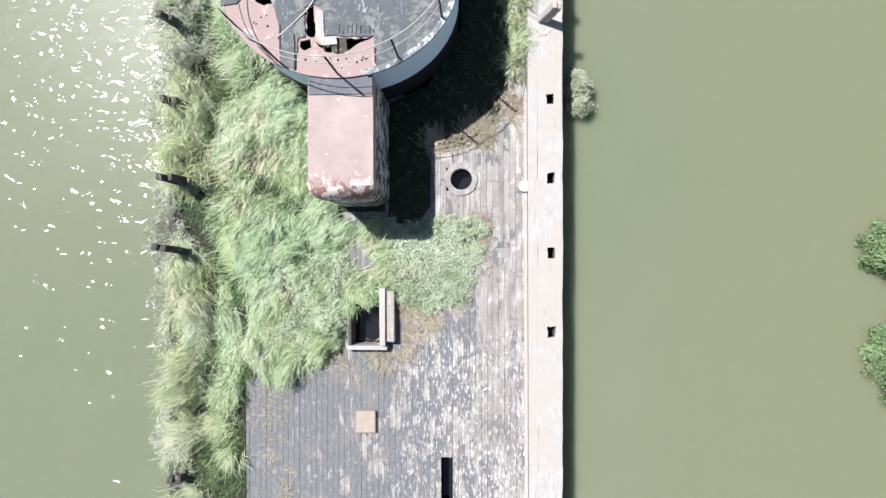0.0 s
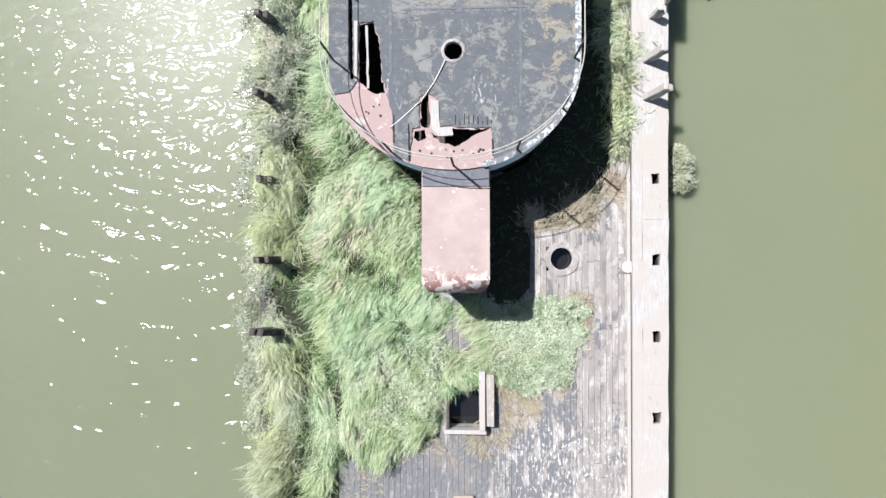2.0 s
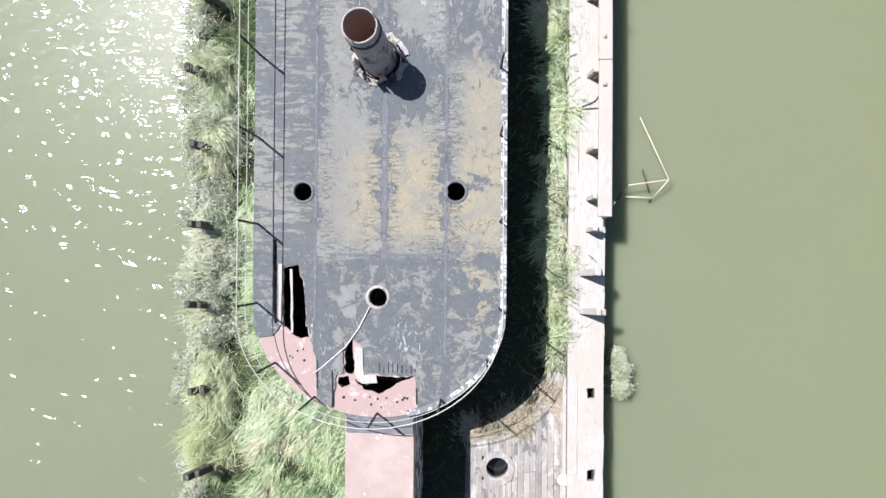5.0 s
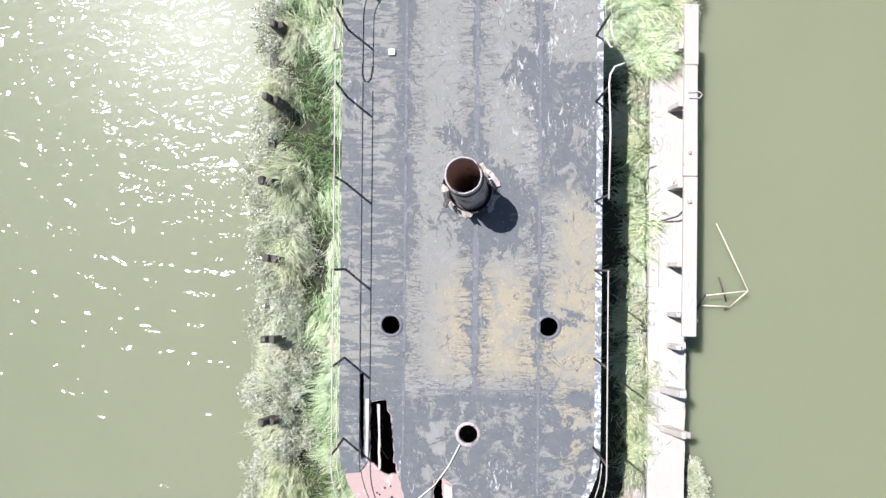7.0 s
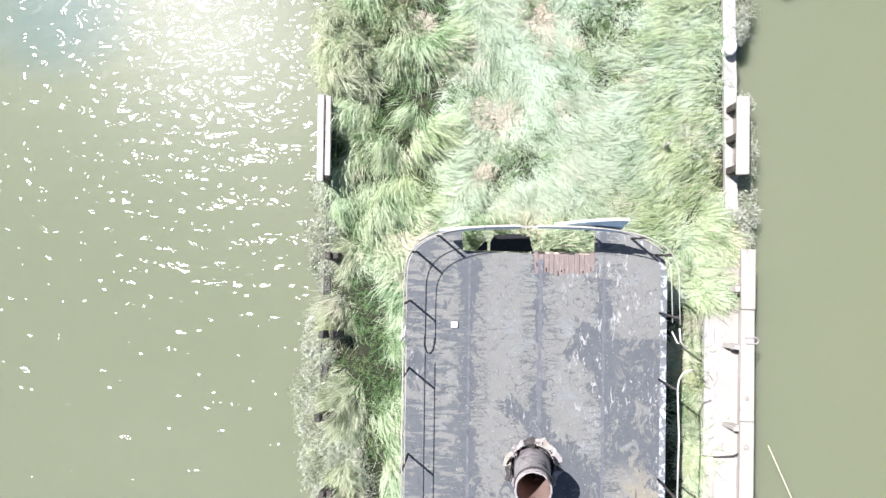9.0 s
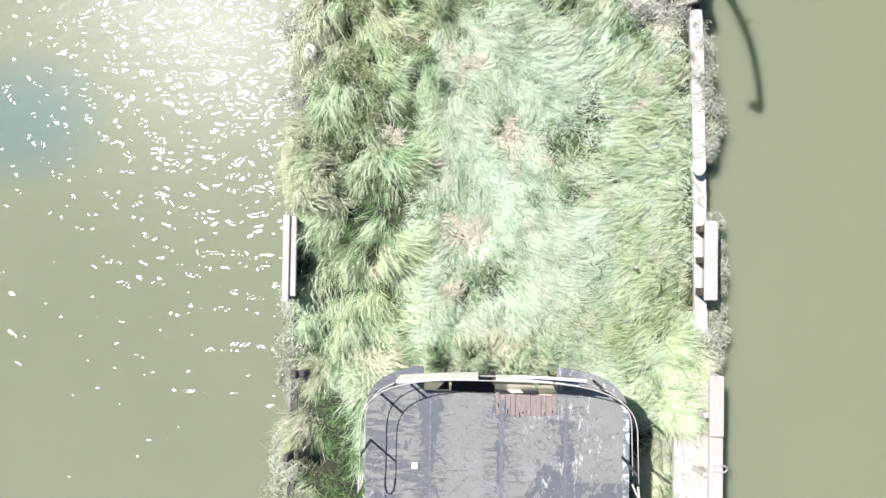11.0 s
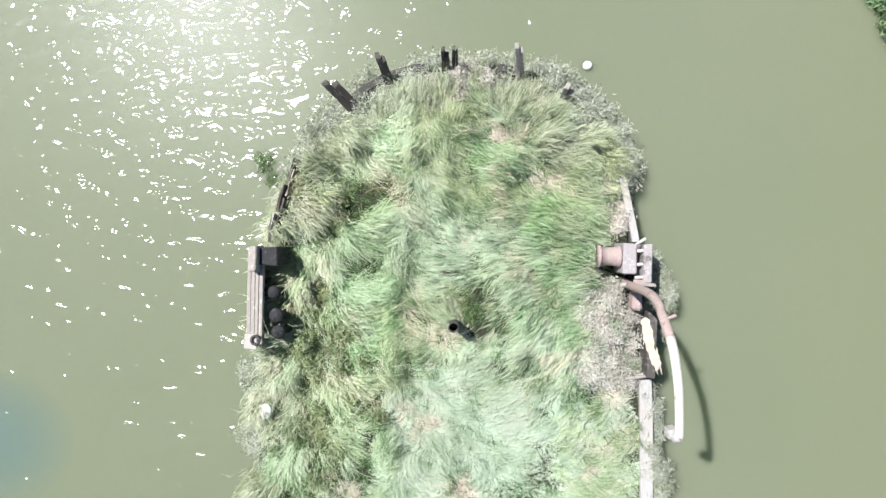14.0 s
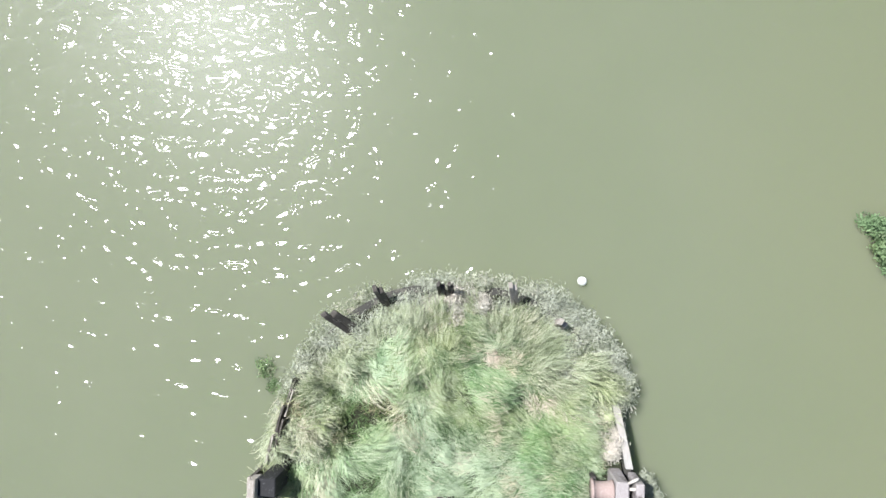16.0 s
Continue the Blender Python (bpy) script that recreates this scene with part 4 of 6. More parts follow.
for y in np.arange(4.6, 14.0, 0.78):
    if abs(y - 10.06) < 0.3 or y < 4.8 or min(abs(y - 7.65), abs(y - 5.68)) < 0.3:
        continue
    bm = bmesh.new()
    box(bm, -5.0 if y > 6.5 else -3.95, -0.5, y - 0.04, y + 0.04, ROOF - 0.2, ROOF - 0.085, 0.008)
    part("beam", bm, DARKWOOD, house)
for k in range(12):
    x = -2.76 + k * 0.092
    bm = bmesh.new()
    box(bm, x, x + (0.088 if k % 3 else 0.078), 13.5, 14.0 + random.uniform(-0.03, 0.05), ROOF - 0.029, ROOF - 0.008, 0.003, 0.004)
    part("roof_plank", bm, BAREBOARD, house, "bare pinkish roof plank")
for k in range(9):
    x, y = random.uniform(-2.72, -1.72), random.uniform(13.66, 13.95)
    bm = bmesh.new()
    box(bm, x, x + random.uniform(0.012, 0.022), y - random.uniform(0.03, 0.1), y, ROOF - 0.02, ROOF - 0.005, 0, 0.004)
    part("rot_slit", bm, NEARBLACK, house, "black rotten slit between roof planks")
for loop, m in (([(-3.18, 4.77), (-3.04, 4.72), (-3.01, 4.23), (-2.78, 4.23), (-2.75, 4.08), (-3.03, 4.07), (-3.17, 4.21)], BLEACHED), ([(-4.42, 6.2), (-4.38, 6.2), (-4.35, 5.0), (-4.39, 5.0)], BLEACHED), ([(-4.64, 6.3), (-4.58, 6.3), (-4.58, 5.15), (-4.63, 5.15)], BLEACHED)):
    bm = bmesh.new()
    plate(bm, ragged(loop, 0.008, 0.15), [], ROOF - 0.027, ROOF + 0.004)
    part("roof_plank", bm, m, house, "bare pale roof plank laid open by the torn felt")
for k in range(16):
    x, y = (random.uniform(-3.5, -2.1), random.uniform(3.62, 3.85)) if k < 11 else (random.uniform(-4.5, -4.05), random.uniform(4.35, 4.8))
    bm = bmesh.new()
    plate(bm, circle(x, y, random.uniform(0.012, 0.028), 7), [], ROOF - 0.04, ROOF - 0.026)
    part("rot_hole", bm, NEARBLACK, roof_boarding, "small black rot hole in the pink boarding")
for loop in ([(-3.89, 4.49), (-3.87, 4.49), (-3.86, 3.96), (-3.89, 3.96)], [(-3.61, 4.32), (-3.58, 4.32), (-3.57, 3.62), (-3.60, 3.62)], [(-2.03, 4.0), (-2.0, 4.0), (-1.99, 3.72), (-2.02, 3.7)]):
    bm = bmesh.new()
    plate(bm, ragged(loop, 0.006, 0.1), [], ROOF - 0.026, ROOF + 0.003)
    part("rot_slit", bm, NEARBLACK, house, "black split between roof planks")
for k in range(9):
    x = -2.72 + k * 0.085
    bm = bmesh.new()
    box(bm, x, x + 0.016, 4.28, 4.34 + random.uniform(0.0, 0.16), ROOF - 0.02, ROOF + 0.003, 0, 0.003)
    part("rot_slit", bm, NEARBLACK, house, "black split between roof planks")
bm = bmesh.new()
plate(bm, house_outline(0.2), [], DECK - 0.1, DECK - 0.02)
part("cabin_floor", bm, DARKWOOD, house)
for x, y in PORTS:
    bm = bmesh.new()
    lathe(bm, [(0.185, 0.014), (0.225, 0.010), (0.235, -0.01), (0.18, -0.01), (0.18, -0.12), (0.17, -0.12), (0.172, 0.012), (0.19, 0.012)], (x, y, ROOF + 0.002), 28, 0.004)
    part("hatch_ring", bm, STACK if y < 6 else TAR, house, "ring round an open roof light")

# black plates added in the notch to stand for its shaded interior
bm = bmesh.new()
flap = [(-3.57, 14.035), (-2.785, 14.035)] + [(-2.785 - 0.06 * k, 14.37 - 0.06 * abs(k - 6.0) / 6.0 + random.uniform(-0.025, 0.02)) for k in range(1, 13)] + [(-3.57, 14.2)]
plate(bm, flap, [], 2.735, 2.765)
part("window_hood", bm, NEARBLACK, house, "added black flap with a ragged edge, standing for the dark inside the roof notch")
bm = bmesh.new()
plate(bm, [(-3.85, 14.04), (-3.62, 14.04), (-3.62, 14.18), (-3.66, 14.22), (-3.72, 14.16), (-3.8, 14.07)], [], 2.68, 2.70)
part("window_hood", bm, NEARBLACK, house, "added black scrap standing for the dark at the roof edge")
# ---- rails on the roof ----
rails = thing("roof_railing", "thin pale guard rail on bent stanchions round the deckhouse roof", "railing")
line = house_outline(0.10, 40)
order = line[41:] + line[:41]          # bow from starboard round to port, then the stern


def rail(points, z, r=0.016):
    bm = bmesh.new()
    tube(bm, [(x, y, z) for x, y in points], r, 6)
    return part("rail", bm, RAILPAINT if r < 0.0145 else PALEPIPE, rails)


def stanchion(x, y, top, out):
    bm = bmesh.new()
    tube(bm, [(x, y, ROOF - 0.02), (x + out[0] * 0.4, y + out[1] * 0.4, ROOF + top * 0.5), (x + out[0], y + out[1], ROOF + top)], 0.022, 6)
    return part("stanchion", bm, DARKIRON, rails)


stern = [p for p in line[:41]]
port_side = [(MID - 2.28, y) for y in (12.35, 11.0, 9.5, 8.0, 6.6, 5.6)]
star_side = [(MID + 2.28, y) for y in (5.6, 6.6, 7.6, 8.72)]
rail(port_side + stern + star_side, ROOF + 1.02, 0.011)
rail(port_side + stern, ROOF + 0.62, 0.008)
rail([(MID + 2.28, 9.9), (MID + 2.30, 11.0), (MID + 2.27, 11.8), (MID + 2.29, 11.95), (MID + 2.36, 12.07), (MID + 2.52, 12.13)], ROOF + 1.02)
for z in (ROOF + 1.02, ROOF + 0.62):
    bow = [p for p in line[41:]]
    rail([(MID + 2.3, 12.85)] + bow + [(MID - 2.28, 12.7)], z, 0.010)
for sx in (-1, 1):
    bm = bmesh.new()
    x0 = MID + sx * 2.29
    k = 0.05 if sx < 0 else 0.2
    tube(bm, [(x0, 12.8, ROOF + 1.02), (x0 + sx * k * 0.15, 12.58, ROOF + 0.99), (x0 + sx * k * 0.6, 12.48, ROOF + 0.92), (x0 + sx * k, 12.45, ROOF + 0.82), (x0 + sx * k * 0.4, 12.52, ROOF + 0.66), (x0, 12.7, ROOF + 0.62)], 0.016, 6)
    part("end_loop", bm, PALEPIPE, rails)
for y in (13.1, 11.85, 10.25, 8.67, 7.04, 5.55):
    stanchion(MID - 2.29, y, 1.02, (0.0, 0.02))
for y in (12.95, 11.75, 9.95, 8.7, 7.1, 5.5):
    stanchion(MID + 2.26, y, 1.02, (0.03, 0.02))
for j in (7, 13, 20, 27, 34):
    stanchion(*stern[j], 1.02, (0.0, 0.0))
for x, y in bow[5::6]:
    stanchion(x, y, 1.02, (0.0, 0.0))
for x0, x1, lean, z0, z1, taper in ((-4.45, -3.08, 0.01, 0.45, 0.98, 0.0), (-2.78, -1.42, 0.0, 0.62, 0.98, 0.0), (-2.5, -1.38, 0.22, 0.75, 1.40, 1.0)):
    bm = bmesh.new()
    wall_along(bm, [(x, 14.46 - 0.05 * ((x - MID) / 1.3) ** 2 + 0.02 * taper) for x in np.linspace(x0, x1, 8)], 0.02, ROOF + z0, ROOF + z1)
    for v in bm.verts:
        f = (v.co.x - x0) / (x1 - x0)
        if v.co.z > ROOF + (z0 + z1) / 2:
            v.co.z -= taper * (z1 - z0) * 0.85 * max(1 - f, 0.0) ** 1.3
        v.co.y += lean * (v.co.z - ROOF - z0)
    board = part("weather_board", bm, CREAM, rails, "cream board hung on the forward rail")
    # second skin behind the board, blue to paint in its shaded side
    bm = bmesh.new()
    bm.from_mesh(board.data)
    for v in bm.verts:
        v.co.y -= 0.024
    part("backing", bm, SKYBLUE_PAINT, board, "added bluish copy of the board, coloured as its skylit shaded inner face")
bm = bmesh.new()
tube(bm, [(-2.9, 5.5, ROOF + 0.03), (-3.1, 5.1, ROOF + 0.02), (-3.35, 4.75, ROOF + 0.02), (-3.75, 4.4, ROOF + 0.0), (-3.95, 4.25, ROOF - 0.01)], 0.014, 6)
tagged(part("loose_cable", bm, PALEPIPE), "loose pale cable trailing over the roof felt", "cable")
bm = bmesh.new()
box(bm, -4.27, -4.15, 12.61, 12.72, ROOF, ROOF + 0.05, 0.008, 0.004)
tagged(part("white_block", bm, BUOY), "small white block lying on the roof", "block")

# ---- stack ----
stack = thing("funnel", "rusted short funnel standing open on the deckhouse roof", "funnel")
bm = bmesh.new()
lathe(bm, [(0.325, 0.0), (0.315, 0.6), (0.298, 1.2), (0.296, 1.45), (0.276, 1.46)], (0, 0, 0), 40, 0.003)
for v in bm.verts:
    v.co.x += -2.75 - 0.07 * v.co.z
    v.co.y += 10.12 + 0.07 * v.co.z
    v.co.z += ROOF
funnel_casing = part("casing", bm, STACK, stack)
bm = bmesh.new()
lathe(bm, [(0.276, 1.458), (0.272, 0.6), (0.272, -1.8), (0.0, -1.8)], (0, 0, 0), 40, 0.0)
for v in bm.verts:
    v.co.x += -2.75 - 0.07 * v.co.z
    v.co.y += 10.12 + 0.07 * v.co.z
    v.co.z += ROOF
part("flue", bm, SOOT, stack, "rusty sooted inside of the funnel")
bm = bmesh.new()
plate(bm, circle(-2.75, 10.12, 0.40), [circle(-2.75, 10.12, 0.342)], ROOF + 0.002, ROOF + 0.008)
part("gap_ring", bm, NEARBLACK, stack, "black gap round the funnel's foot")
for j in range(11):
    a = j * 2 * math.pi / 11 + random.uniform(-0.1, 0.1)
    r0, r1, span = 0.39, random.uniform(0.45, 0.56), random.uniform(0.26, 0.36)
    bm = bmesh.new()
    ring = [(r0 * math.cos(a + s), r0 * math.sin(a + s), random.uniform(0.02, 0.06)) for s in np.linspace(-span, span, 5)]
    ring += [(r1 * random.uniform(0.88, 1.08) * math.cos(a + s), r1 * random.uniform(0.88, 1.08) * math.sin(a + s), random.uniform(0.006, 0.03)) for s in np.linspace(span, -span, 5)]
    low = [bm.verts.new((-2.75 + x, 10.12 + y, ROOF + z)) for x, y, z in ring]
    top = [bm.verts.new((-2.75 + x, 10.12 + y, ROOF + z + 0.008)) for x, y, z in ring]
    for k in range(4):
        bm.faces.new((top[k], top[k + 1], top[8 - k], top[9 - k]))
    for k in range(10):
        bm.faces.new((low[k], low[(k + 1) % 10], top[(k + 1) % 10], top[k]))
    part("torn_plate", bm, (DARKIRON, STACK, GREYWOOD)[j % 3], funnel_casing, "torn plating round the funnel's foot")

bm = bmesh.new()
lathe(bm, [(0.277, 1.43), (0.300, 1.435), (0.302, 1.47), (0.276, 1.475), (0.273, 1.43)], (0, 0, 0), 36, 0.006)
for v in bm.verts:
    v.co += Vector((-2.75 - 0.07 * v.co.z, 10.12 + 0.07 * v.co.z, ROOF))
part("rim", bm, STACK, funnel_casing, "pale flaked rim")
bm = bmesh.new()
lathe(bm, [(0.300, 1.22), (0.318, 1.23), (0.318, 1.28), (0.300, 1.29)], (0, 0, 0), 36, 0.006)
for v in bm.verts:
    v.co += Vector((-2.75 - 0.07 * v.co.z, 10.12 + 0.07 * v.co.z, ROOF))
part("band", bm, DARKIRON, funnel_casing, "dark rusted band round the funnel")
for j in range(15):
    a = j * 2 * math.pi / 15 + random.uniform(-0.12, 0.12)
    span, high, r0 = random.uniform(0.12, 0.24), random.uniform(0.08, 0.42), random.uniform(0.385, 0.41)
    bm = bmesh.new()
    rows = []
    for f in (0.0, 0.5, 1.0):
        r1 = r0 + f * random.uniform(-0.02, 0.10)
        rows.append([(bm.verts.new((-2.75 + (r1 + e) * math.cos(a + b), 10.12 + (r1 + e) * math.sin(a + b), ROOF + 0.01 + f * high * random.uniform(0.75, 1.1))))
                     for e in (0.0, 0.008) for b in np.linspace(-span, span, 4) * (1 - 0.45 * f)])
    for u, w in zip(rows, rows[1:]):
        for k in (0, 1, 2, 4, 5, 6):
            bm.faces.new((u[k], u[k + 1], w[k + 1], w[k]))
        for k in (0, 3):
            bm.faces.new((u[k], u[k + 4], w[k + 4], w[k]))
    for k in (0, 1, 2):
        bm.faces.new((rows[-1][k], rows[-1][k + 1], rows[-1][k + 5], rows[-1][k + 4]))
    bmesh.ops.recalc_face_normals(bm, faces=bm.faces)
    part("torn_plate", bm, (STACK, DARKIRON, BLEACHED)[j % 3], funnel_casing, "jagged plating standing round the funnel's foot")

# ---- companionway ----
comp = thing("companionway", "faded pink painted companionway hood with rounded end", "companionway")


def hood(x0, x1, y0, y1, z0, z1, r, material, name):
    bm = bmesh.new()
    box(bm, x0, x1, y0, y1, z0, z1)
    es = [e for e in bm.edges if all(abs(v.co.y - y0) < 1e-5 for v in e.verts) and not all(abs(v.co.z - z0) < 1e-5 for v in e.verts)]
    bmesh.ops.bevel(bm, geom=es, offset=r, segments=6, affect="EDGES", profile=0.5)
    for f in bm.faces:
        f.smooth = len(f.verts) == 4 and f.calc_area() < 0.3
    return part(name, bm, material, comp)


hood(-3.33, -2.09, 1.12, 3.5, DECK - 0.02, 2.67, 0.24, PEELED, "body")
hood_roof = hood(-3.36, -2.07, 1.10, 3.44, 2.44, 2.72, 0.26, HOOD, "roof")
bm = bmesh.new()
box(bm, -3.34, -2.08, 3.13, 3.5, 2.72, 2.745, 0.006, 0.004)
part("felt_strip", bm, TAR, hood_roof)

# ---- small hatch, block ----
hatch = thing("hatch_coaming", "open deck hatch with a grey timber coaming", "hatch")
for x0, x1, y0, y1, z1, m in ((-3.02, -2.95, -2.06, -0.95, 0.62, DARKWOOD), (-2.28, -2.15, -2.06, -0.75, 0.75, BLEACHED), (-3.05, -2.12, -2.17, -2.07, 0.66, BLEACHED), (-3.02, -2.29, -0.94, -0.88, 0.55, DARKWOOD)):
    bm = bmesh.new()
    box(bm, x0, x1, y0, y1, 0.1, z1, 0.012, 0.006)
    part("coaming_board", bm, m, hatch)
bm = bmesh.new()
box(bm, -2.12, -1.95, -1.98, -0.82, 0.45, 0.70, 0.012, 0.008)
part("loose_board", bm, GREYWOOD, hatch)
bm = bmesh.new()
box(bm, -2.86, -2.40, -4.1, -3.59, DECK, 0.56, 0.02, 0.012)
tagged(part("deck_block", bm, STONE), "pale square block standing on the deck planks", "block")

# ---- growth ----
swirl = waves(301, 8, 0.25, 0.8)


holes = waves(411, 10, 0.7, 1.9)
wander = waves(413, 6, 0.5, 1.2)


# where the grass parts: (x, y, half length, half width, direction)
PARTS = [(-5.88, 18.8, 0.55, 0.20, 1.6), (-5.88, 17.1, 0.5, 0.16, 1.8), (-5.45, 16.5, 0.4, 0.14, 2.0), (-0.54, 19.56, 0.42, 0.10, -0.1), (-1.3, 17.72, 0.7, 0.08, 0.15), (-0.2, 18.15, 0.55, 0.10, 0.7),
         (-4.64, 20.39, 0.4, 0.14, 1.3), (-3.55, 18.81, 0.4, 0.07, 0.9), (-0.58, 21.38, 0.35, 0.09, 0.3), (0.21, 15.15, 0.4, 0.07, 0.2), (-2.4, 16.08, 0.35, 0.05, 0.4), (-2.0, 24.0, 0.45, 0.10, 0.5),
         (-5.74, 23.67, 0.5, 0.18, 1.9), (-6.0, 21.7, 0.35, 0.2, 1.3), (-5.68, 20.76, 0.45, 0.15, 1.1), (-0.8, 22.0, 0.5, 0.07, 0.5), (-4.9, 25.75, 0.8, 0.27, 0.75), (-2.29, 26.71, 0.35, 0.08, 1.0),
         (-3.35, 25.85, 0.3, 0.09, 0.3), (-1.84, 26.22, 0.4, 0.09, -0.5), (-4.0, 23.1, 0.4, 0.07, 1.2), (-3.0, 25.0, 0.3, 0.14, 1.4), (-5.2, 24.2, 0.4, 0.12, 1.7)]
# flattened hearts from which the grass bursts: (x, y, reach)
BURSTS = [(-3.45, 16.94, 1.3), (-2.6, 19.26, 1.0), (-3.36, 20.68, 0.9), (-2.07, 18.6, 0.8), (-3.82, 15.68, 0.7), (-0.4, 17.6, 0.6), (0.15, 19.65, 0.6), (0.4, 18.2, 0.5), (-5.25, 19.15, 0.7), (0.38, 16.1, 0.6),
          (-1.2, 23.55, 0.7), (-3.92, 20.8, 0.7), (-2.5, 25.0, 0.6), (0.75, 21.4, 0.6), (-3.23, 26.44, 0.8), (-0.66, 26.2, 0.7), (-1.74, 27.2, 0.6), (-3.0, 22.6, 1.1)]


def port_bare(x, y):
    """Below zero in the dark trough between the ridge on the port edge and the grass inboard of it."""
    line = np.interp(y, [-8, -4.2, -2.6, -1.6, 0.6, 4.0, 9.0, 14.5], [-5.75, -5.65, -5.35, -5.45, -6.02, -6.02, -6.05, -5.9]) + 0.07 * wander(y * 1.7, 0 * x)
    wide = 0.06 + 0.17 * np.clip(0.55 + wander(0 * x + 5.0, y * 1.3), 0, 1.3)
    gap = np.abs(x - line) / wide - 1.0
    return np.minimum(gap, holes(x * 1.6 + 9.0, y * 1.6) + 1.5)


def fore_bare(x, y):
    """Below zero where the growth parts: named gaps, scattered gaps and a trough along the port side."""
    trough = np.abs(x + 5.95 + 0.3 * wander(y * 0.9, x * 0.0)) - 0.14 * np.clip(0.4 + wander(x * 0.0, y * 1.6), 0, 1.4)
    out = np.minimum(holes(x, y) + 2.1, np.where(y > 16.5, trough, 1.0))
    out = np.minimum(out, np.where(x < -4.5, 0.55 + 0.6 * holes(x * 1.7 + 3.0, y * 1.7), 1.0))
    for px, py, a, b, turn in PARTS:
        c, s = math.cos(turn), math.sin(turn)
        u, v = (x - px) * c + (y - py) * s, (y - py) * c - (x - px) * s
        u2 = u / a
        out = np.minimum(out, u2 ** 2 + ((v + 0.25 * b * np.sin(4 * u2)) / (b + 0.12 if px < -4.5 else b * 0.55 + 0.03)) ** 2 - 1.0)
    return out


def fore_flow(x, y):
    """Combed flat across the starboard half and along the port half, bursting outward from the flattened hearts."""
    k = 1 / (1 + np.exp(-(x + 4.4) * 1.6))
    main = (1 - k) * -1.9 + k * (np.pi * 0.98) + 0.45 * swirl(x, y)
    vx, vy = np.cos(main), np.sin(main)
    for bx, by, r in BURSTS:
        d = np.hypot(x - bx, y - by) + 1e-4
        w = (1.8 if r > 0.85 else 0.35) * np.exp(-(d / (0.6 * r)) ** 2)
        vx, vy = vx + w * (x - bx) / d, vy + w * (y - by) / d
    return np.arctan2(vy, vx)


fore = [(-7.1, 14.0), (-5.15, 13.8), (-4.9, 14.05), (-0.5, 14.05), (-0.3, 13.8), (0.0, 12.9), (1.0, 12.9), (1.45, 14.5), (1.4, 18.0), (1.35, 21.0), (0.6, 21.9), (0.3, 23.4), (0.75, 25.5), (0.4, 26.6), (-1.0, 27.7), (-2.7, 28.2),
        (-4.4, 27.7), (-5.8, 26.6), (-6.5, 25.2), (-6.75, 22.5), (-6.9, 18.0)]
middle = [(-4.75, 14.05), (-0.5, 14.05), (-0.3, 13.8), (0.0, 12.9), (1.0, 12.9), (1.45, 14.5), (1.4, 18.0), (1.35, 21.0), (0.9, 21.5), (-0.8, 21.8), (-2.6, 22.2), (-4.3, 21.5), (-4.6, 18.5), (-4.9, 16.0)]
blades("foredeck_grass", middle, 165000, 0.56, ground_z, GRASS, "long pale green grass flattened in swirls over the foredeck", 11, fore_flow, fore_bare, spread=0.5, tufts=14.0, width=0.0085, lift=0.34, turning=0.14, loose=0.18, gaps=0.85, mound=0.5)
blades("foredeck_filler", middle, 36000, 0.30, ground_z, GRASS, "shorter pale grass filling between the long swathes", 14, None, None, spread=0.8, tufts=30.0, width=0.009, lift=0.55, turning=2.0, loose=0.8, gaps=0.3, mound=0.5, lock=2)
ahead = [(0.9, 21.5), (0.3, 23.4), (0.75, 25.5), (0.4, 26.6), (-1.0, 27.7), (-2.7, 28.0), (-3.9, 26.8), (-4.4, 24.5), (-4.3, 21.5), (-2.6, 22.2), (-0.8, 21.8)]
blades("foredeck_forward_grass", ahead, 92000, 0.5, ground_z, GRASS_FORE, "long tangled green grass over the fore part of the foredeck", 12, fore_flow, fore_bare, spread=0.55, tufts=12.0, width=0.0085, lift=0.5, turning=0.25, loose=0.22, gaps=1.0)
beside = [(-7.05, 14.0), (-5.15, 13.8), (-4.9, 14.05), (-4.6, 16.0), (-4.3, 18.5), (-4.0, 21.5), (-4.1, 24.5), (-3.6, 26.8), (-2.6, 28.1), (-4.4, 27.5), (-5.8, 26.5), (-6.4, 25.2), (-6.65, 22.5), (-6.8, 18.0)]
blades("foredeck_port_grass", beside, 95000, 0.52, ground_z, GRASS_LUSH, "darker tangled grass over the port half of the foredeck", 13, fore_flow, fore_bare, spread=0.7, tufts=10.0, width=0.010, lift=0.55, turning=0.3, loose=0.35, gaps=1.0)
for k, fresh in enumerate(([(-1.3, 21.6), (-0.2, 21.4), (0.2, 22.4), (0.15, 24.0), (0.5, 25.6), (-0.7, 26.0), (-1.0, 24.2)], [(-2.4, 26.0), (-1.3, 26.1), (-1.2, 26.9), (-2.2, 27.0)], [(-5.5, 22.2), (-4.3, 22.0), (-4.1, 23.8), (-5.3, 24.3)])):
    blades("fresh_grass", fresh, (16000, 5000, 9000)[k], 0.46, ground_z, GREENER, "fresh bright green grass among the paler growth", 170 + k, fore_flow, fore_bare, spread=0.6, tufts=12.0, width=0.010, lift=0.56, turning=0.2, loose=0.25, gaps=0.8)
lime = [(-0.2, 14.2), (0.1, 13.2), (1.0, 13.0), (1.4, 14.6), (1.35, 20.8), (0.7, 21.5), (-0.4, 21.0), (0.1, 19.0), (0.0, 16.5)]
blades("starboard_lime_grass", lime, 34000, 0.52, ground_z, GRASS_LIME, "yellow-green grass along the starboard side of the foredeck", 15, fore_flow, fore_bare, spread=0.7, tufts=11.0, width=0.0115, lift=0.42, turning=0.22, loose=0.3)
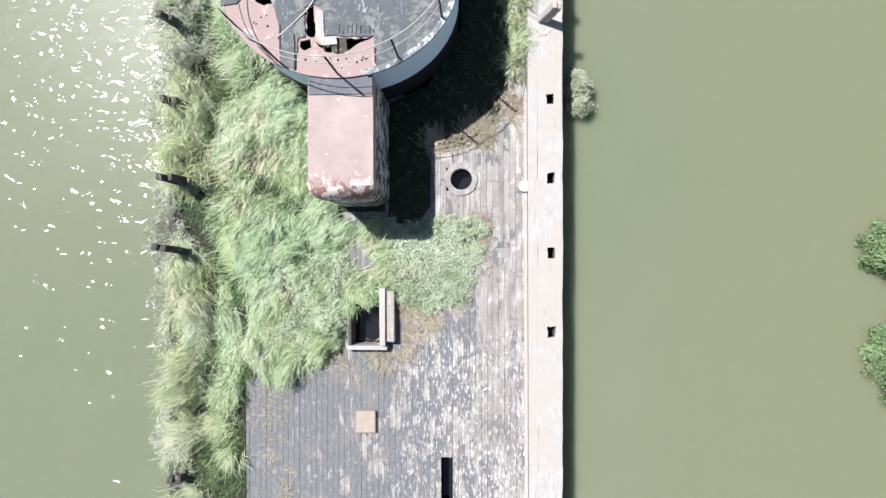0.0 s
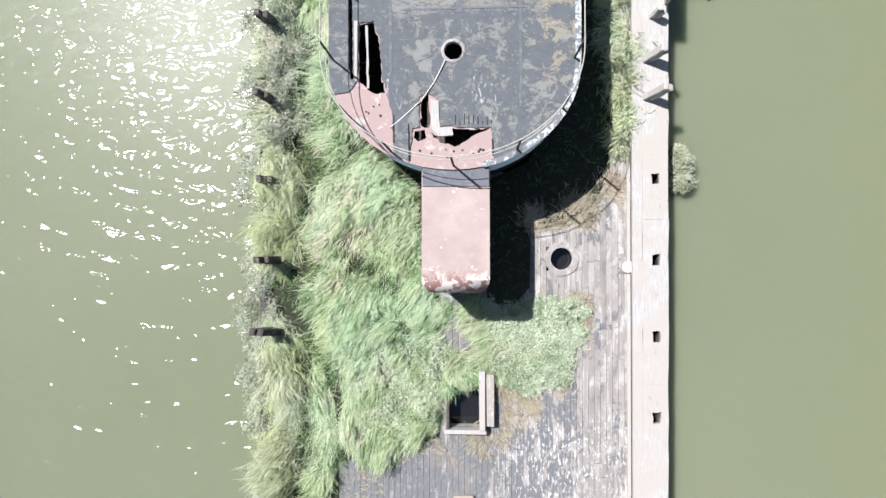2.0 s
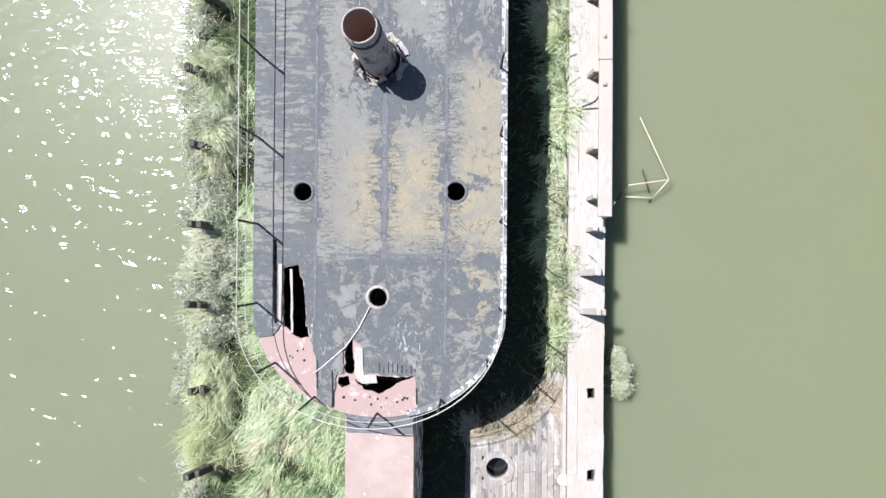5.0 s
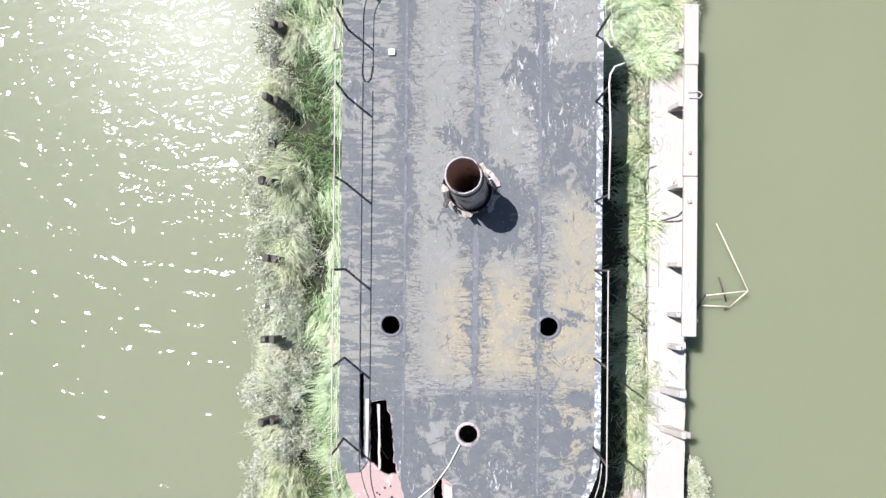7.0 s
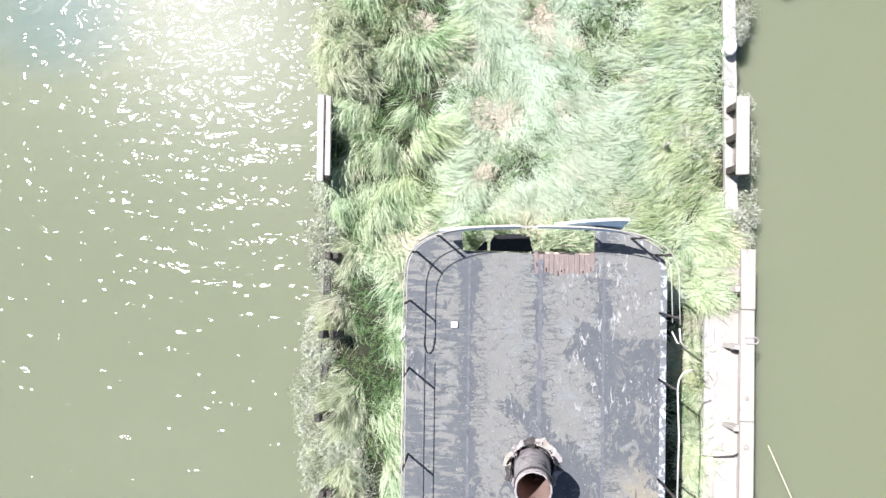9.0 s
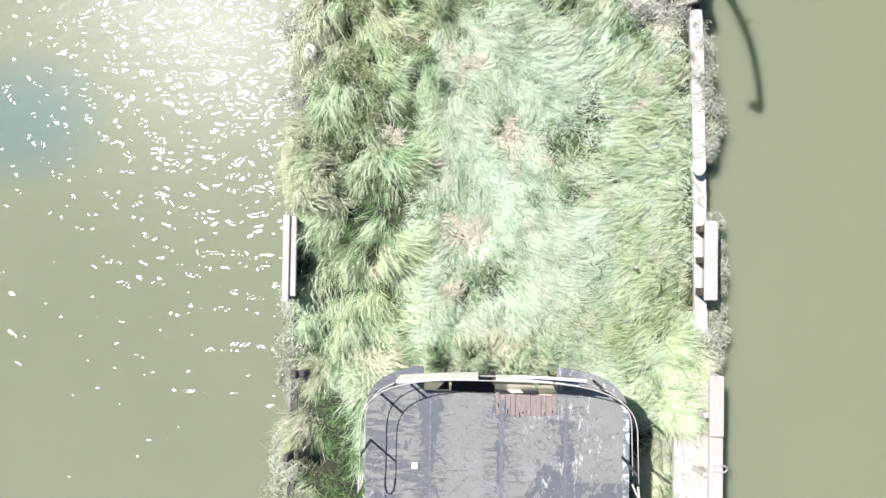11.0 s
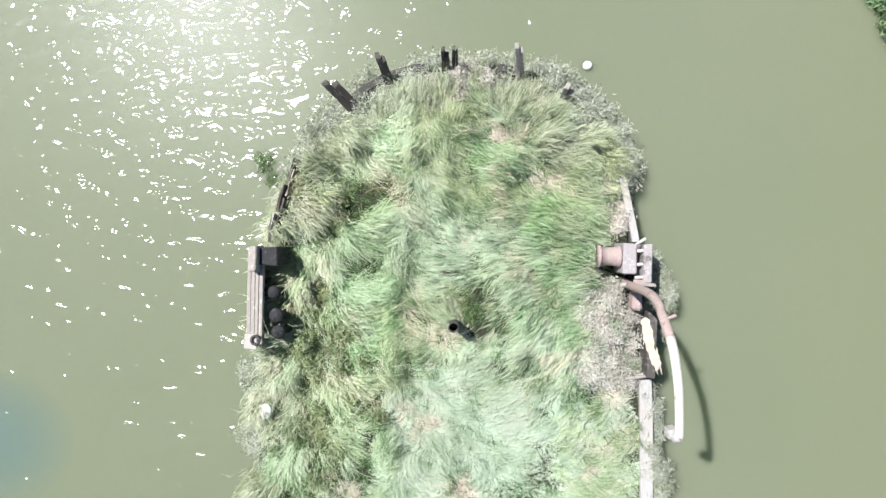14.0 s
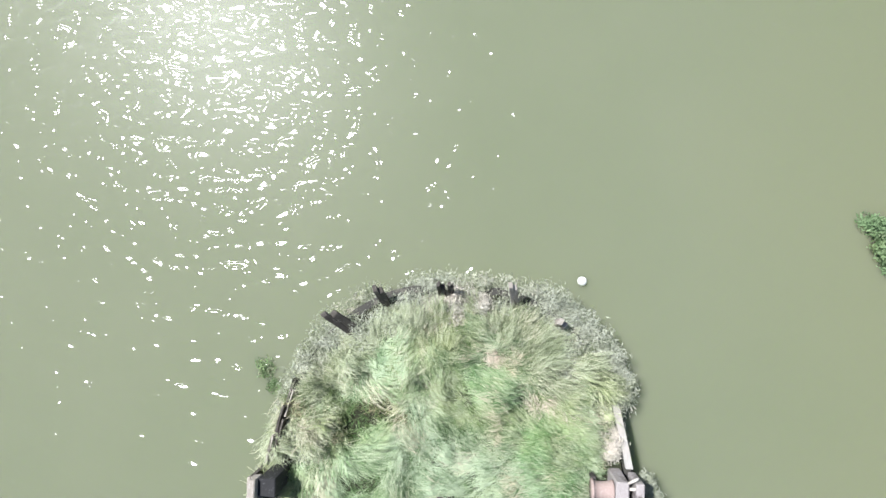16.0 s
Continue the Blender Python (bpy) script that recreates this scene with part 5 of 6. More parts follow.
for k, (bx, by, r) in enumerate(BURSTS):
    ring = [(bx + 0.5 * r * math.cos(a) * (1 + 0.3 * math.sin(3 * a + k)), by + 0.4 * r * math.sin(a) * (1 + 0.3 * math.cos(2 * a + k))) for a in np.linspace(0, 2 * math.pi, 14)[:-1]]
    blades("straw_heart", ring, int(1500 * r * r) + 120, 0.30, lambda x, y: ground_z(x, y) + 0.07, STRAW, "flattened heart of bleached pinkish straw in the grass", 200 + k, fore_flow, None, spread=1.0, tufts=40.0, width=0.010, lift=0.3, turning=1.3, loose=0.9, gaps=0.5, lock=1)
corner = [(0.75, 13.0), (1.3, 13.1), (1.55, 13.7), (1.6, 14.9), (0.9, 14.9), (0.7, 13.8)]
blades("corner_grass", corner, 8000, 0.42, lambda x, y: ground_z(x, y) + 0.12, GRASS_LIME, "yellow-green grass spilling over the end of the covering boards", 16, lambda x, y: -0.9 + 0.6 * swirl(x, y), None, tufts=16.0, width=0.010, lift=0.45, turning=0.4, loose=0.4)
front = [(-4.7, 14.06), (-0.9, 14.06), (-1.1, 14.5), (-2.75, 14.62), (-4.4, 14.5)]
blades("tall_front_grass", front, 7000, 0.4, ground_z, GRASS_LUSH, "tall grass standing against the front of the deckhouse", 17, lambda x, y: 1.57 + 1.2 * swirl(x, y), None, tufts=40.0, width=0.010, lift=1.5, turning=0.9, loose=0.5)
front = [(-5.0, 14.3), (-0.6, 14.3), (-0.9, 14.9), (-2.75, 15.2), (-4.6, 14.9)]
blades("front_grass_slope", front, 14000, 0.5, ground_z, GRASS, "grass heaped in front of the deckhouse", 19, fore_flow, None, tufts=24.0, width=0.010, lift=0.65, turning=0.3, mound=0.5, loose=0.4)
ridge_lean = lambda x, y: -2.2 + 0.55 * swirl(x * 1.3, y * 1.3)
port_lean = lambda x, y: -1.75 + 0.8 * swirl(x * 1.3, y * 1.3)
ridge = [(-7.15, -8), (-6.6, -8), (-6.55, -2.8), (-6.5, 6.0), (-6.5, 14.5), (-6.95, 14.5), (-7.0, 8)]
blades("port_ridge_grass", ridge, 52000, 0.5, ground_z, GRASS_DRY, "tall tangled grass standing along the port edge", 23, ridge_lean, port_bare, tufts=12.0, width=0.009, lift=0.6, loose=0.35, turning=0.3, gaps=1.0)
port = [(-6.02, -8), (-5.6, -8), (-5.55, -2.8), (-5.3, 3.6), (-5.25, 14.3), (-5.95, 14.3), (-6.0, 8)]
blades("port_side_grass", port, 52000, 0.55, ground_z, GRASS_LUSH, "long grass lying along the port side deck", 29, port_lean, port_bare, gaps=0.9, tufts=10.0, width=0.010, lift=0.4, turning=0.3, loose=0.35)
aft = [(-5.8, -2.5), (-4.4, -2.6), (-3.45, -2.4), (-3.3, -1.9), (-3.15, -0.9), (-2.9, -0.6), (-1.95, -0.45), (-1.9, 0.75), (-2.2, 0.9), (-3.45, 1.0), (-3.5, 3.2), (-4.6, 4.0), (-5.3, 5.2), (-5.8, 4.0)]
blades("aft_deck_grass", aft, 95000, 0.42, ground_z, GRASS_LUSH, "lush green grass round the companionway", 37, lambda x, y: -2.25 + 0.35 * swirl(x, y), port_bare, spread=0.5, tufts=16.0, width=0.0095, loose=0.22, turning=0.18, gaps=0.7)
strip = [(0.7, 4.0), (1.0, 4.2), (1.1, 13.2), (0.5, 13.2), (0.62, 6.0)]
blades("starboard_grass_strip", strip, 15000, 0.34, ground_z, GRASS_FORE, "narrow strip of grass along the shaded side deck", 41, tufts=10.0)
blades("starboard_undergrowth", strip, 13000, 0.26, ground_z, GRASS_DRY, "dry olive growth in the strip along the side deck", 42, tufts=16.0, lift=0.7)
dry = [(-1.15, 2.2), (0.2, 2.6), (1.0, 3.4), (0.4, 4.2), (-0.1, 3.2), (-1.2, 2.9)]
blades("dry_grass_fringe", dry, 7000, 0.2, ground_z, BROWNED, "dry straw fringe at the edge of the bare deck", 43, lift=0.3, tufts=12.0)
leaves("leafy_patch", [(-1.45, 0.2, DECK, 0.65, 0.09), (-0.75, 0.25, DECK, 0.65, 0.09), (-0.4, 0.15, DECK, 0.5, 0.09), (-0.65, -0.55, DECK, 0.65, 0.09), (-1.4, -0.65, DECK, 0.65, 0.09), (-1.0, -0.2, DECK, 0.7, 0.09), (-3.75, -1.7, DECK, 0.6, 0.4), (-4.4, -1.5, DECK, 0.8, 0.35), (-3.6, -0.6, DECK, 0.7, 0.4)], 60000, 0.026, LEAF, "low small-leaved plants spreading over the deck planks", 51)
edge_spots = []
g = np.random.default_rng(77)
for y in np.arange(-5, 27, 0.3):
    if g.random() < 0.8:
        edge_spots.append((2 * MID - edge(y) - g.uniform(-0.2, 0.28), y, 0.1, g.uniform(0.22, 0.5), g.uniform(0.3, 0.62)))
edge_spots += [(2 * MID - edge(y) + g.uniform(0.0, 0.3), y + g.uniform(-0.15, 0.15), 0.35, g.uniform(0.2, 0.35), g.uniform(0.25, 0.45)) for y in np.arange(-5, 14.5, 0.35)]
edge_spots += [(g.uniform(-7.15, -6.35), y + g.uniform(-0.2, 0.2), 0.4, g.uniform(0.28, 0.45), g.uniform(0.4, 0.7)) for y in np.arange(4.6, 9.6, 0.14)]
leaves("port_edge_scrub", edge_spots, 125000, 0.055, GREYLEAF, "grey-green scrub hanging over the port edge into the water", 53, 1.2, slim=0.16)
spots = [(14.4, 0.0, 0.45, 0.5), (14.9, 0.1, 0.45, 0.5), (15.4, 0.15, 0.35, 0.4), (16.3, 0.22, 0.35, 0.4), (16.8, 0.22, 0.3, 0.4), (17.3, 0.15, 0.32, 0.4), (18.9, 0.1, 0.3, 0.45), (19.4, 0.12, 0.42, 0.5), (19.9, 0.1, 0.42, 0.5), (20.4, -0.05, 0.35, 0.45),
         (21.0, -0.1, 0.35, 0.4), (21.6, -0.2, 0.38, 0.4), (22.0, -0.5, 0.5, 0.6), (22.5, -0.85, 0.5, 0.65), (23.0, -0.8, 0.5, 0.6), (23.5, -1.1, 0.5, 0.6), (23.9, -0.9, 0.4, 0.5), (24.1, 0.4, 0.3, 0.4), (23.6, 0.45, 0.32, 0.4), (23.85, 0.5, 0.3, 0.35), (24.5, 0.3, 0.25, 0.35), (22.9, 0.25, 0.25, 0.3), (18.2, -0.12, 0.2, 0.3), (21.2, 0.05, 0.32, 0.4), (20.7, 0.1, 0.3, 0.4), (16.0, 0.25, 0.3, 0.35)]
leaves("starboard_edge_scrub", [(edge(y) + dx, y, 0.2, r, h) for y, dx, r, h in spots], 64000, 0.05, GREYLEAF, "grey-green scrub along the starboard edge", 55, 1.2, slim=0.16)
winch_spots = [(g.uniform(0.6, 1.3), g.uniform(21.7, 23.5), DECK, g.uniform(0.18, 0.3), g.uniform(0.25, 0.4)) for _ in range(22)] + [(g.uniform(0.55, 0.95), g.uniform(24.95, 26.3), DECK, g.uniform(0.15, 0.25), g.uniform(0.2, 0.35)) for _ in range(12)] + [(g.uniform(0.05, 0.75), g.uniform(21.6, 23.9), DECK, g.uniform(0.25, 0.4), g.uniform(0.35, 0.6)) for _ in range(26)]
leaves("winch_scrub", winch_spots, 36000, 0.045, PINKLEAF, "pale pinkish grey scrub inboard of the winch", 56, 1.2, slim=0.16)
clumps = [(-4.7 + 0.5 * g.normal(), 21.6 + 0.6 * g.normal(), DECK, 0.35, 0.5) for _ in range(7)] + [(g.uniform(-6.7, -5.3), g.uniform(17.5, 23.5), DECK, g.uniform(0.3, 0.6), g.uniform(0.35, 0.6)) for _ in range(24)] + [(g.uniform(-6.4, -5.2), g.uniform(25.0, 26.6), DECK, g.uniform(0.3, 0.5), g.uniform(0.35, 0.6)) for _ in range(6)]
leaves("foredeck_scrub", clumps, 60000, 0.07, LEAFDARK, "dark straggly scrub among the grass on the foredeck", 59, 1.2, slim=0.14)
arc = [(MID + half_at(y), y) for y in np.arange(26.2, 28.81, 0.1)] + [(MID - half_at(y), y) for y in np.arange(28.8, 24.9, -0.1)]
bow_spots = []
for k in range(330):
    i = int(g.integers(1, len(arc) - 1))
    (x0, y0), (x1, y1) = arc[i - 1], arc[i + 1]
    n = Vector((y1 - y0, x0 - x1)).normalized() * -1.0
    out = -g.uniform(-0.28 if arc[i][0] > -1.0 else -0.12, 0.75)
    bow_spots.append((arc[i][0] - n.x * out, arc[i][1] - n.y * out, 0.25 if out > -0.2 else DECK, g.uniform(0.26, 0.5), g.uniform(0.2, 0.36)))
bow_spots += [(g.uniform(-3.8, -1.7), g.uniform(27.9, 28.85), 0.35, g.uniform(0.25, 0.45), g.uniform(0.2, 0.36)) for _ in range(40)]
bow_spots += [(x + g.uniform(-0.1, 0.1), y + g.uniform(-0.1, 0.1), 0.3, g.uniform(0.22, 0.34), g.uniform(0.3, 0.5)) for x, y in ((1.0, 26.5), (1.0, 26.8), (0.95, 27.05), (0.8, 27.3), (0.55, 27.6), (0.25, 27.9), (-0.1, 28.25), (-0.55, 28.55), (-1.0, 28.72), (-1.5, 28.82), (-2.1, 28.9), (-3.3, 28.8)) for _ in range(3)]
leaves("bow_scrub", bow_spots, 100000, 0.055, GREYLEAF, "dense pale grey scrub round the bow", 57, 1.2, slim=0.16)
crown = [(-3.3, 28.35, 0.4, 0.3, 0.45), (-2.9, 28.5, 0.4, 0.32, 0.5), (-2.5, 28.55, 0.4, 0.32, 0.5), (-2.2, 28.4, 0.4, 0.3, 0.45), (-2.7, 28.2, 0.4, 0.35, 0.5)]
leaves("stem_scrub", crown, 9000, 0.05, PINKLEAF, "pale mauve-grey scrub at the stem between the bow timbers", 58, 1.2, slim=0.16)
bow_ring = [(0.6, 25.9), (0.75, 26.6), (0.1, 27.5), (-1.0, 28.15), (-2.75, 28.3), (-4.4, 27.9), (-5.6, 26.9), (-6.2, 25.6), (-5.6, 25.4), (-5.0, 26.3), (-3.9, 27.1), (-2.7, 27.4), (-1.4, 27.2), (-0.4, 26.5), (0.1, 25.8)]
blades("bow_grass", bow_ring, 34000, 0.42, ground_z, GRASS_DRY, "dry olive grass leaning out over the bow", 93, lambda x, y: np.arctan2(y - 25.6, x - MID) + 0.5 * swirl(x, y), fore_bare, spread=0.6, tufts=12.0, width=0.009, lift=0.75, loose=0.4, turning=0.35, gaps=0.9)
leaves("water_bush", [(-7.42, 26.62, RIVER - 0.04, 0.26, 0.10), (-7.22, 26.22, RIVER - 0.04, 0.2, 0.08)], 700, 0.035, BUSH, "small dark bush in the water off the port bow", 60, 0.9, category="bush", kind="")
leaves("water_bush", [(2.32, 3.9, RIVER, 0.3, 0.6), (2.37, 3.45, RIVER, 0.27, 0.55), (2.3, 4.2, RIVER, 0.2, 0.5)], 7000, 0.028, GREYLEAF, "small pale grey-green bush growing out of the water beside the hull", 61, 0.9, category="bush", kind="")
for k, spots in enumerate(([(9.4, 0.05, RIVER, 0.6, 0.6), (9.9, -0.3, RIVER, 0.6, 0.6)], [(9.45, -2.35, RIVER, 0.7, 0.5), (9.85, -2.95, RIVER, 0.7, 0.5), (9.95, -1.65, RIVER, 0.5, 0.5)], [(7.38, 30.22, RIVER, 0.75, 0.5), (7.7, 29.72, RIVER, 0.6, 0.4)])):
    leaves("water_bush", spots, 16000, 0.05, BUSH, "dark green bush standing in the open water", 63 + k, 0.9, category="bush", kind="")
shade = [(-1.9, 0.8), (-1.3, 1.2), (-1.2, 2.5), (0.0, 2.9), (0.55, 4.0), (0.65, 13.5), (-0.3, 13.5), (-0.3, 5.3), (-1.1, 4.0), (-2.0, 3.4)]
blades("shaded_grass", shade, 900, 0.3, ground_z, SHADEGREEN, "sparse grass in the deep shade of the deckhouse, coloured darker for that shade", 47, tufts=9.0, gaps=0.8)
scatter = [(-5.6, -6.5), (-4.4, -6.5), (-4.6, -4.0), (-4.2, -2.9), (-2.0, -2.6), (-1.0, -1.7), (-0.2, -1.0), (0.1, 0.9), (-0.4, 0.95), (-0.8, -1.2), (-1.9, -1.9), (-3.2, -2.4), (-5.3, -2.6)]
blades("straw_litter", scatter, 4000, 0.22, ground_z, BROWNED, "thin dry straw creeping over the deck planks", 49, tufts=14.0, gaps=0.9, lift=0.2, loose=1.2)
blades("foredeck_undergrowth", fore, 46000, 0.30, ground_z, SHADEGREEN, "short unruly grass coloured as the shade between the long tufts", 83, None, None, tufts=30.0, width=0.008, lift=0.7, loose=1.4, turning=2.0, gaps=0.8)
fore_ridge = [(-7.2, 17.6), (-6.25, 17.6), (-6.2, 20.0), (-6.25, 23.0), (-6.0, 25.0), (-5.2, 26.8), (-4.6, 27.6), (-5.6, 27.6), (-6.6, 26.0), (-6.9, 24.8), (-6.75, 22.4), (-7.1, 21.0)]
blades("foredeck_port_ridge", fore_ridge, 36000, 0.42, ground_z, GRASS_DRY, "pale dry grass standing along the port edge of the foredeck", 91, port_lean, fore_bare, tufts=12.0, width=0.011, lift=0.85, loose=0.5, turning=0.5)
carpet = [(-2.3, 0.85), (-1.0, 0.85), (0.05, 0.75), (0.08, 0.2), (-0.1, -0.5), (-0.35, -1.0), (-0.8, -1.3), (-1.5, -1.2), (-2.1, -0.75)]
blades("leafy_carpet", carpet, 48000, 0.085, ground_z, LEAF, "carpet of short pale leafy plants on the deck", 95, None, tufts=80.0, width=0.012, lift=1.1, loose=2.0, turning=3.0, lock=6, gaps=0.4)
carpet = [(-5.4, -2.3), (-4.3, -2.5), (-3.4, -2.3), (-3.2, -1.6), (-3.3, -0.4), (-4.2, -0.2), (-5.0, -0.8)]
blades("leafy_carpet", carpet, 40000, 0.11, lambda x, y: ground_z(x, y) + 0.1, LEAF, "low pale leafy plants beside the hatch", 97, None, tufts=80.0, width=0.012, lift=1.1, loose=2.0, turning=3.0, lock=6, gaps=0.5)

under = [(-6.9, -8), (-5.6, -8), (-5.5, -2.8), (-3.4, -2.4), (-3.2, 1.0), (-3.5, 3.2), (-5.2, 4.6), (-5.25, 14.3), (-6.9, 14.3)]
blades("port_undergrowth", under, 26000, 0.2, ground_z, SHADEGREEN, "short growth coloured as the shade under the long grass of the port side", 99, None, None, tufts=30.0, width=0.010, lift=0.9, loose=1.4, turning=2.0, gaps=0.5)
for k, ring in enumerate(([(-0.15, 1.0), (0.15, 0.95), (0.2, 0.3), (0.0, -0.3), (-0.05, 0.2), (-0.3, 0.7)], [(-2.0, -0.9), (-1.5, -1.25), (-0.8, -1.35), (-1.0, -1.75), (-1.9, -1.7)], [(-1.2, 2.3), (0.1, 2.6), (0.9, 3.5), (1.0, 4.4), (0.5, 3.9), (-0.2, 3.0)])):
    blades("browned_growth", ring, 5000, 0.09, ground_z, BROWNED, "thin browned growth dying back on the deck planks", 120 + k, None, None, tufts=60.0, width=0.009, lift=0.7, loose=1.8, turning=3.0, gaps=0.9)

fringe = [(-3.1, -1.3), (-2.95, -1.2), (-2.7, -0.98), (-2.25, -0.88), (-2.25, -0.75), (-3.1, -0.75)]
blades("hatch_fringe", fringe, 4000, 0.22, lambda x, y: ground_z(x, y) + 0.16, GRASS_LUSH, "grass hanging over the corner of the open hatch", 131, lambda x, y: -1.0 + 0.4 * swirl(x, y), None, tufts=30.0, width=0.009, lift=0.35, loose=0.3, turning=0.3, gaps=0.4)

# ---- bow posts, bitts ----
for x, y, z1, lean, size, turn in ((-5.0, 27.65, 1.3, 0.78, (0.30, 0.12), 0.785), (-4.32, 28.3, 1.25, 0.48, (0.20, 0.14), 0.27), (-3.06, 28.62, 1.3, 0.26, (0.15, 0.12), 0.0),
                                   (-2.86, 28.62, 1.35, 0.28, (0.11, 0.10), -0.1), (-1.40, 28.38, 1.45, 0.56, (0.17, 0.13), 0.2), (-0.45, 28.0, 1.2, 0.14, (0.22, 0.14), -0.4)):
    post(x, y, DECK, z1, (0.0, lean), size, DARKWOOD if x < -2 else GREYWOOD, "split and rotten bow timber leaning outward from the scrub", "bow timbers", turn, split=0.004)
port_bow = thing("port_bow_planks", "broken dark bulwark planks standing along the port bow edge", "bulwark")
for y0, y1, z1, off, m in ((24.72, 25.35, 0.98, 0.0, GREYWOOD), (24.8, 25.7, 0.9, 0.10, DARKWOOD), (25.4, 26.0, 0.92, 0.02, DARKWOOD), (25.75, 26.35, 0.82, 0.10, GREYWOOD), (26.05, 26.6, 0.75, 0.02, DARKWOOD)):
    bm = bmesh.new()
    wall_along(bm, [(2 * MID - edge(y) + off + 0.02, y) for y in (y0, (y0 + y1) / 2, y1)], 0.05, 0.2, z1)
    for v in bm.verts:
        v.co.x -= 0.12 * v.co.z + random.uniform(0, 0.015)
        v.co.z += random.uniform(-0.06, 0.06) if v.co.z > 0.5 else 0
    part("plank", bm, m, port_bow)


def bollard(x, y, z, label):
    bm = bmesh.new()
    lathe(bm, [(0.10, 0.0), (0.09, 0.10), (0.10, 0.17), (0.13, 0.20), (0.125, 0.25), (0.06, 0.28), (0.0, 0.285)], (0, 0, 0), 16, 0.003)
    for v in bm.verts:
        v.co.y *= 1.35
    ob = part("mooring_knob", bm, BUOY)
    ob.location = (x, y, z)
    tagged(ob, label, "bollard")


bollard(-6.9, 20.95, 0.62, "rounded white mooring knob on the port deck edge")
bollard(1.5, 18.45, 0.60, "rounded white mooring knob on the starboard deck edge")

# ---- port bow bitts ----
bitts = thing("port_bitts", "grey rotten timber bulwark with heavy dark mooring bitts", "bitts")
for k in range(4):
    bm = bmesh.new()
    box(bm, -7.12 + k * 0.085, -7.05 + k * 0.085 + 0.01, 22.55, 24.6, 1.42, 1.52, 0.008, 0.008)
    part("cap_plank", bm, GREYWOOD, bitts)
bm = bmesh.new()
box(bm, -7.1, -7.0, 22.6, 24.6, 0.35, 1.41, 0.01, 0.01)
part("bulwark_plank", bm, DARKWOOD, bitts)
for y in (22.9, 23.6, 24.3):
    bm = bmesh.new()
    box(bm, -6.99, -6.84, y - 0.07, y + 0.07, 0.42, 1.41, 0.01, 0.01)
    part("stanchion", bm, DARKWOOD, bitts)
bm = bmesh.new()
box(bm, -6.84, -6.46, 24.24, 24.62, 0.42, 1.62, 0.02, 0.02)
part("bitt_block", bm, BLACKWOOD, bitts, "dark square bitt block")
bm = bmesh.new()
box(bm, -7.0, -6.84, 24.1, 24.64, 1.40, 1.78, 0.02, 0.02)
part("fairlead", bm, GREYWOOD, bitts)
for x, y, r in ((-6.62, 23.65, 0.12), (-6.55, 23.15, 0.14), (-6.5, 22.8, 0.13)):
    bm = bmesh.new()
    lathe(bm, [(r, 0.0), (r * 0.9, 0.74), (r * 1.2, 0.84), (r, 0.92), (0.0, 0.94)], (x, y, DECK), 14, 0.008)
    part("bitt", bm, BLACKWOOD, bitts)
bm = bmesh.new()
box(bm, -7.14, -6.86, 22.45, 22.78, 1.50, 1.60, 0.02, 0.02)
chock = part("chock_base", bm, BLEACHED, bitts, "bleached chock")
bm = bmesh.new()
ring = [(-6.88 + 0.09 * math.cos(a), 22.66 + 0.09 * math.sin(a), 1.63) for a in np.linspace(0, 2 * math.pi, 13)]
tube(bm, ring, 0.03, 6, caps=False)
part("ring", bm, DARKIRON, chock)

# ---- starboard winch and davit ----
winch = thing("deck_winch", "rusted hand winch with a pink drum on the starboard bow", "winch")


def drum(name, x0, x1, y, z, profile, material, label=""):
    """A turned body along x."""
    bm = bmesh.new()
    lathe(bm, [(0.0, 0.0)] + profile + [(0.0, x1 - x0)], (0, 0, 0), 22, 0.003)
    bm.transform(Matrix.Translation((x0, y, z)) @ Matrix.Rotation(radians(90), 4, "Y"))
    return part(name, bm, material, winch, label)


drum("drum", 0.27, 0.73, 24.58, 1.12, [(0.24, 0.0), (0.24, 0.04), (0.20, 0.05), (0.19, 0.2), (0.21, 0.4), (0.23, 0.42), (0.23, 0.46)], RUST, "pinkish rusted rope drum")
bm = bmesh.new()
box(bm, 0.74, 1.02, 24.22, 24.86, 0.46, 1.38, 0.025, 0.008)
gear_case = part("gear_case", bm, STACK, winch, "pale flaked gear case")
for y in (24.3, 24.78):
    bm = bmesh.new()
    box(bm, 0.30, 0.40, y - 0.05, y + 0.05, 0.45, 1.0, 0.012)
    part("frame_leg", bm, DARKIRON, winch)
bm = bmesh.new()
box(bm, 1.16, 1.32, 24.05, 24.85, 0.6, 1.42, 0.02, 0.012)
side_frame = part("side_frame", bm, STACK, winch)
for y in (24.15, 24.42, 24.7):
    bm = bmesh.new()
    tube(bm, [(1.0, y, 1.3), (1.2, y + 0.02, 1.34)], 0.035, 8)
    part("shaft", bm, PALEPIPE, side_frame)
bm = bmesh.new()
tube(bm, [(1.0, 24.84, 1.35), (1.12, 24.93, 1.42), (1.18, 24.97, 1.42)], 0.032, 7)
part("crank", bm, PALEPIPE, gear_case)

davit = thing("davit", "tall curved boat davit, rusty below and white above", "davit")
arm = [(0.98, 24.0, 0.5), (0.93, 23.97, 1.5), (0.88, 23.95, 2.6), (0.82, 23.86, 3.5), (0.78, 23.55, 4.15), (0.80, 23.2, 4.5), (0.78, 22.75, 4.83), (0.72, 22.35, 5.1), (0.67, 22.03, 5.27)]


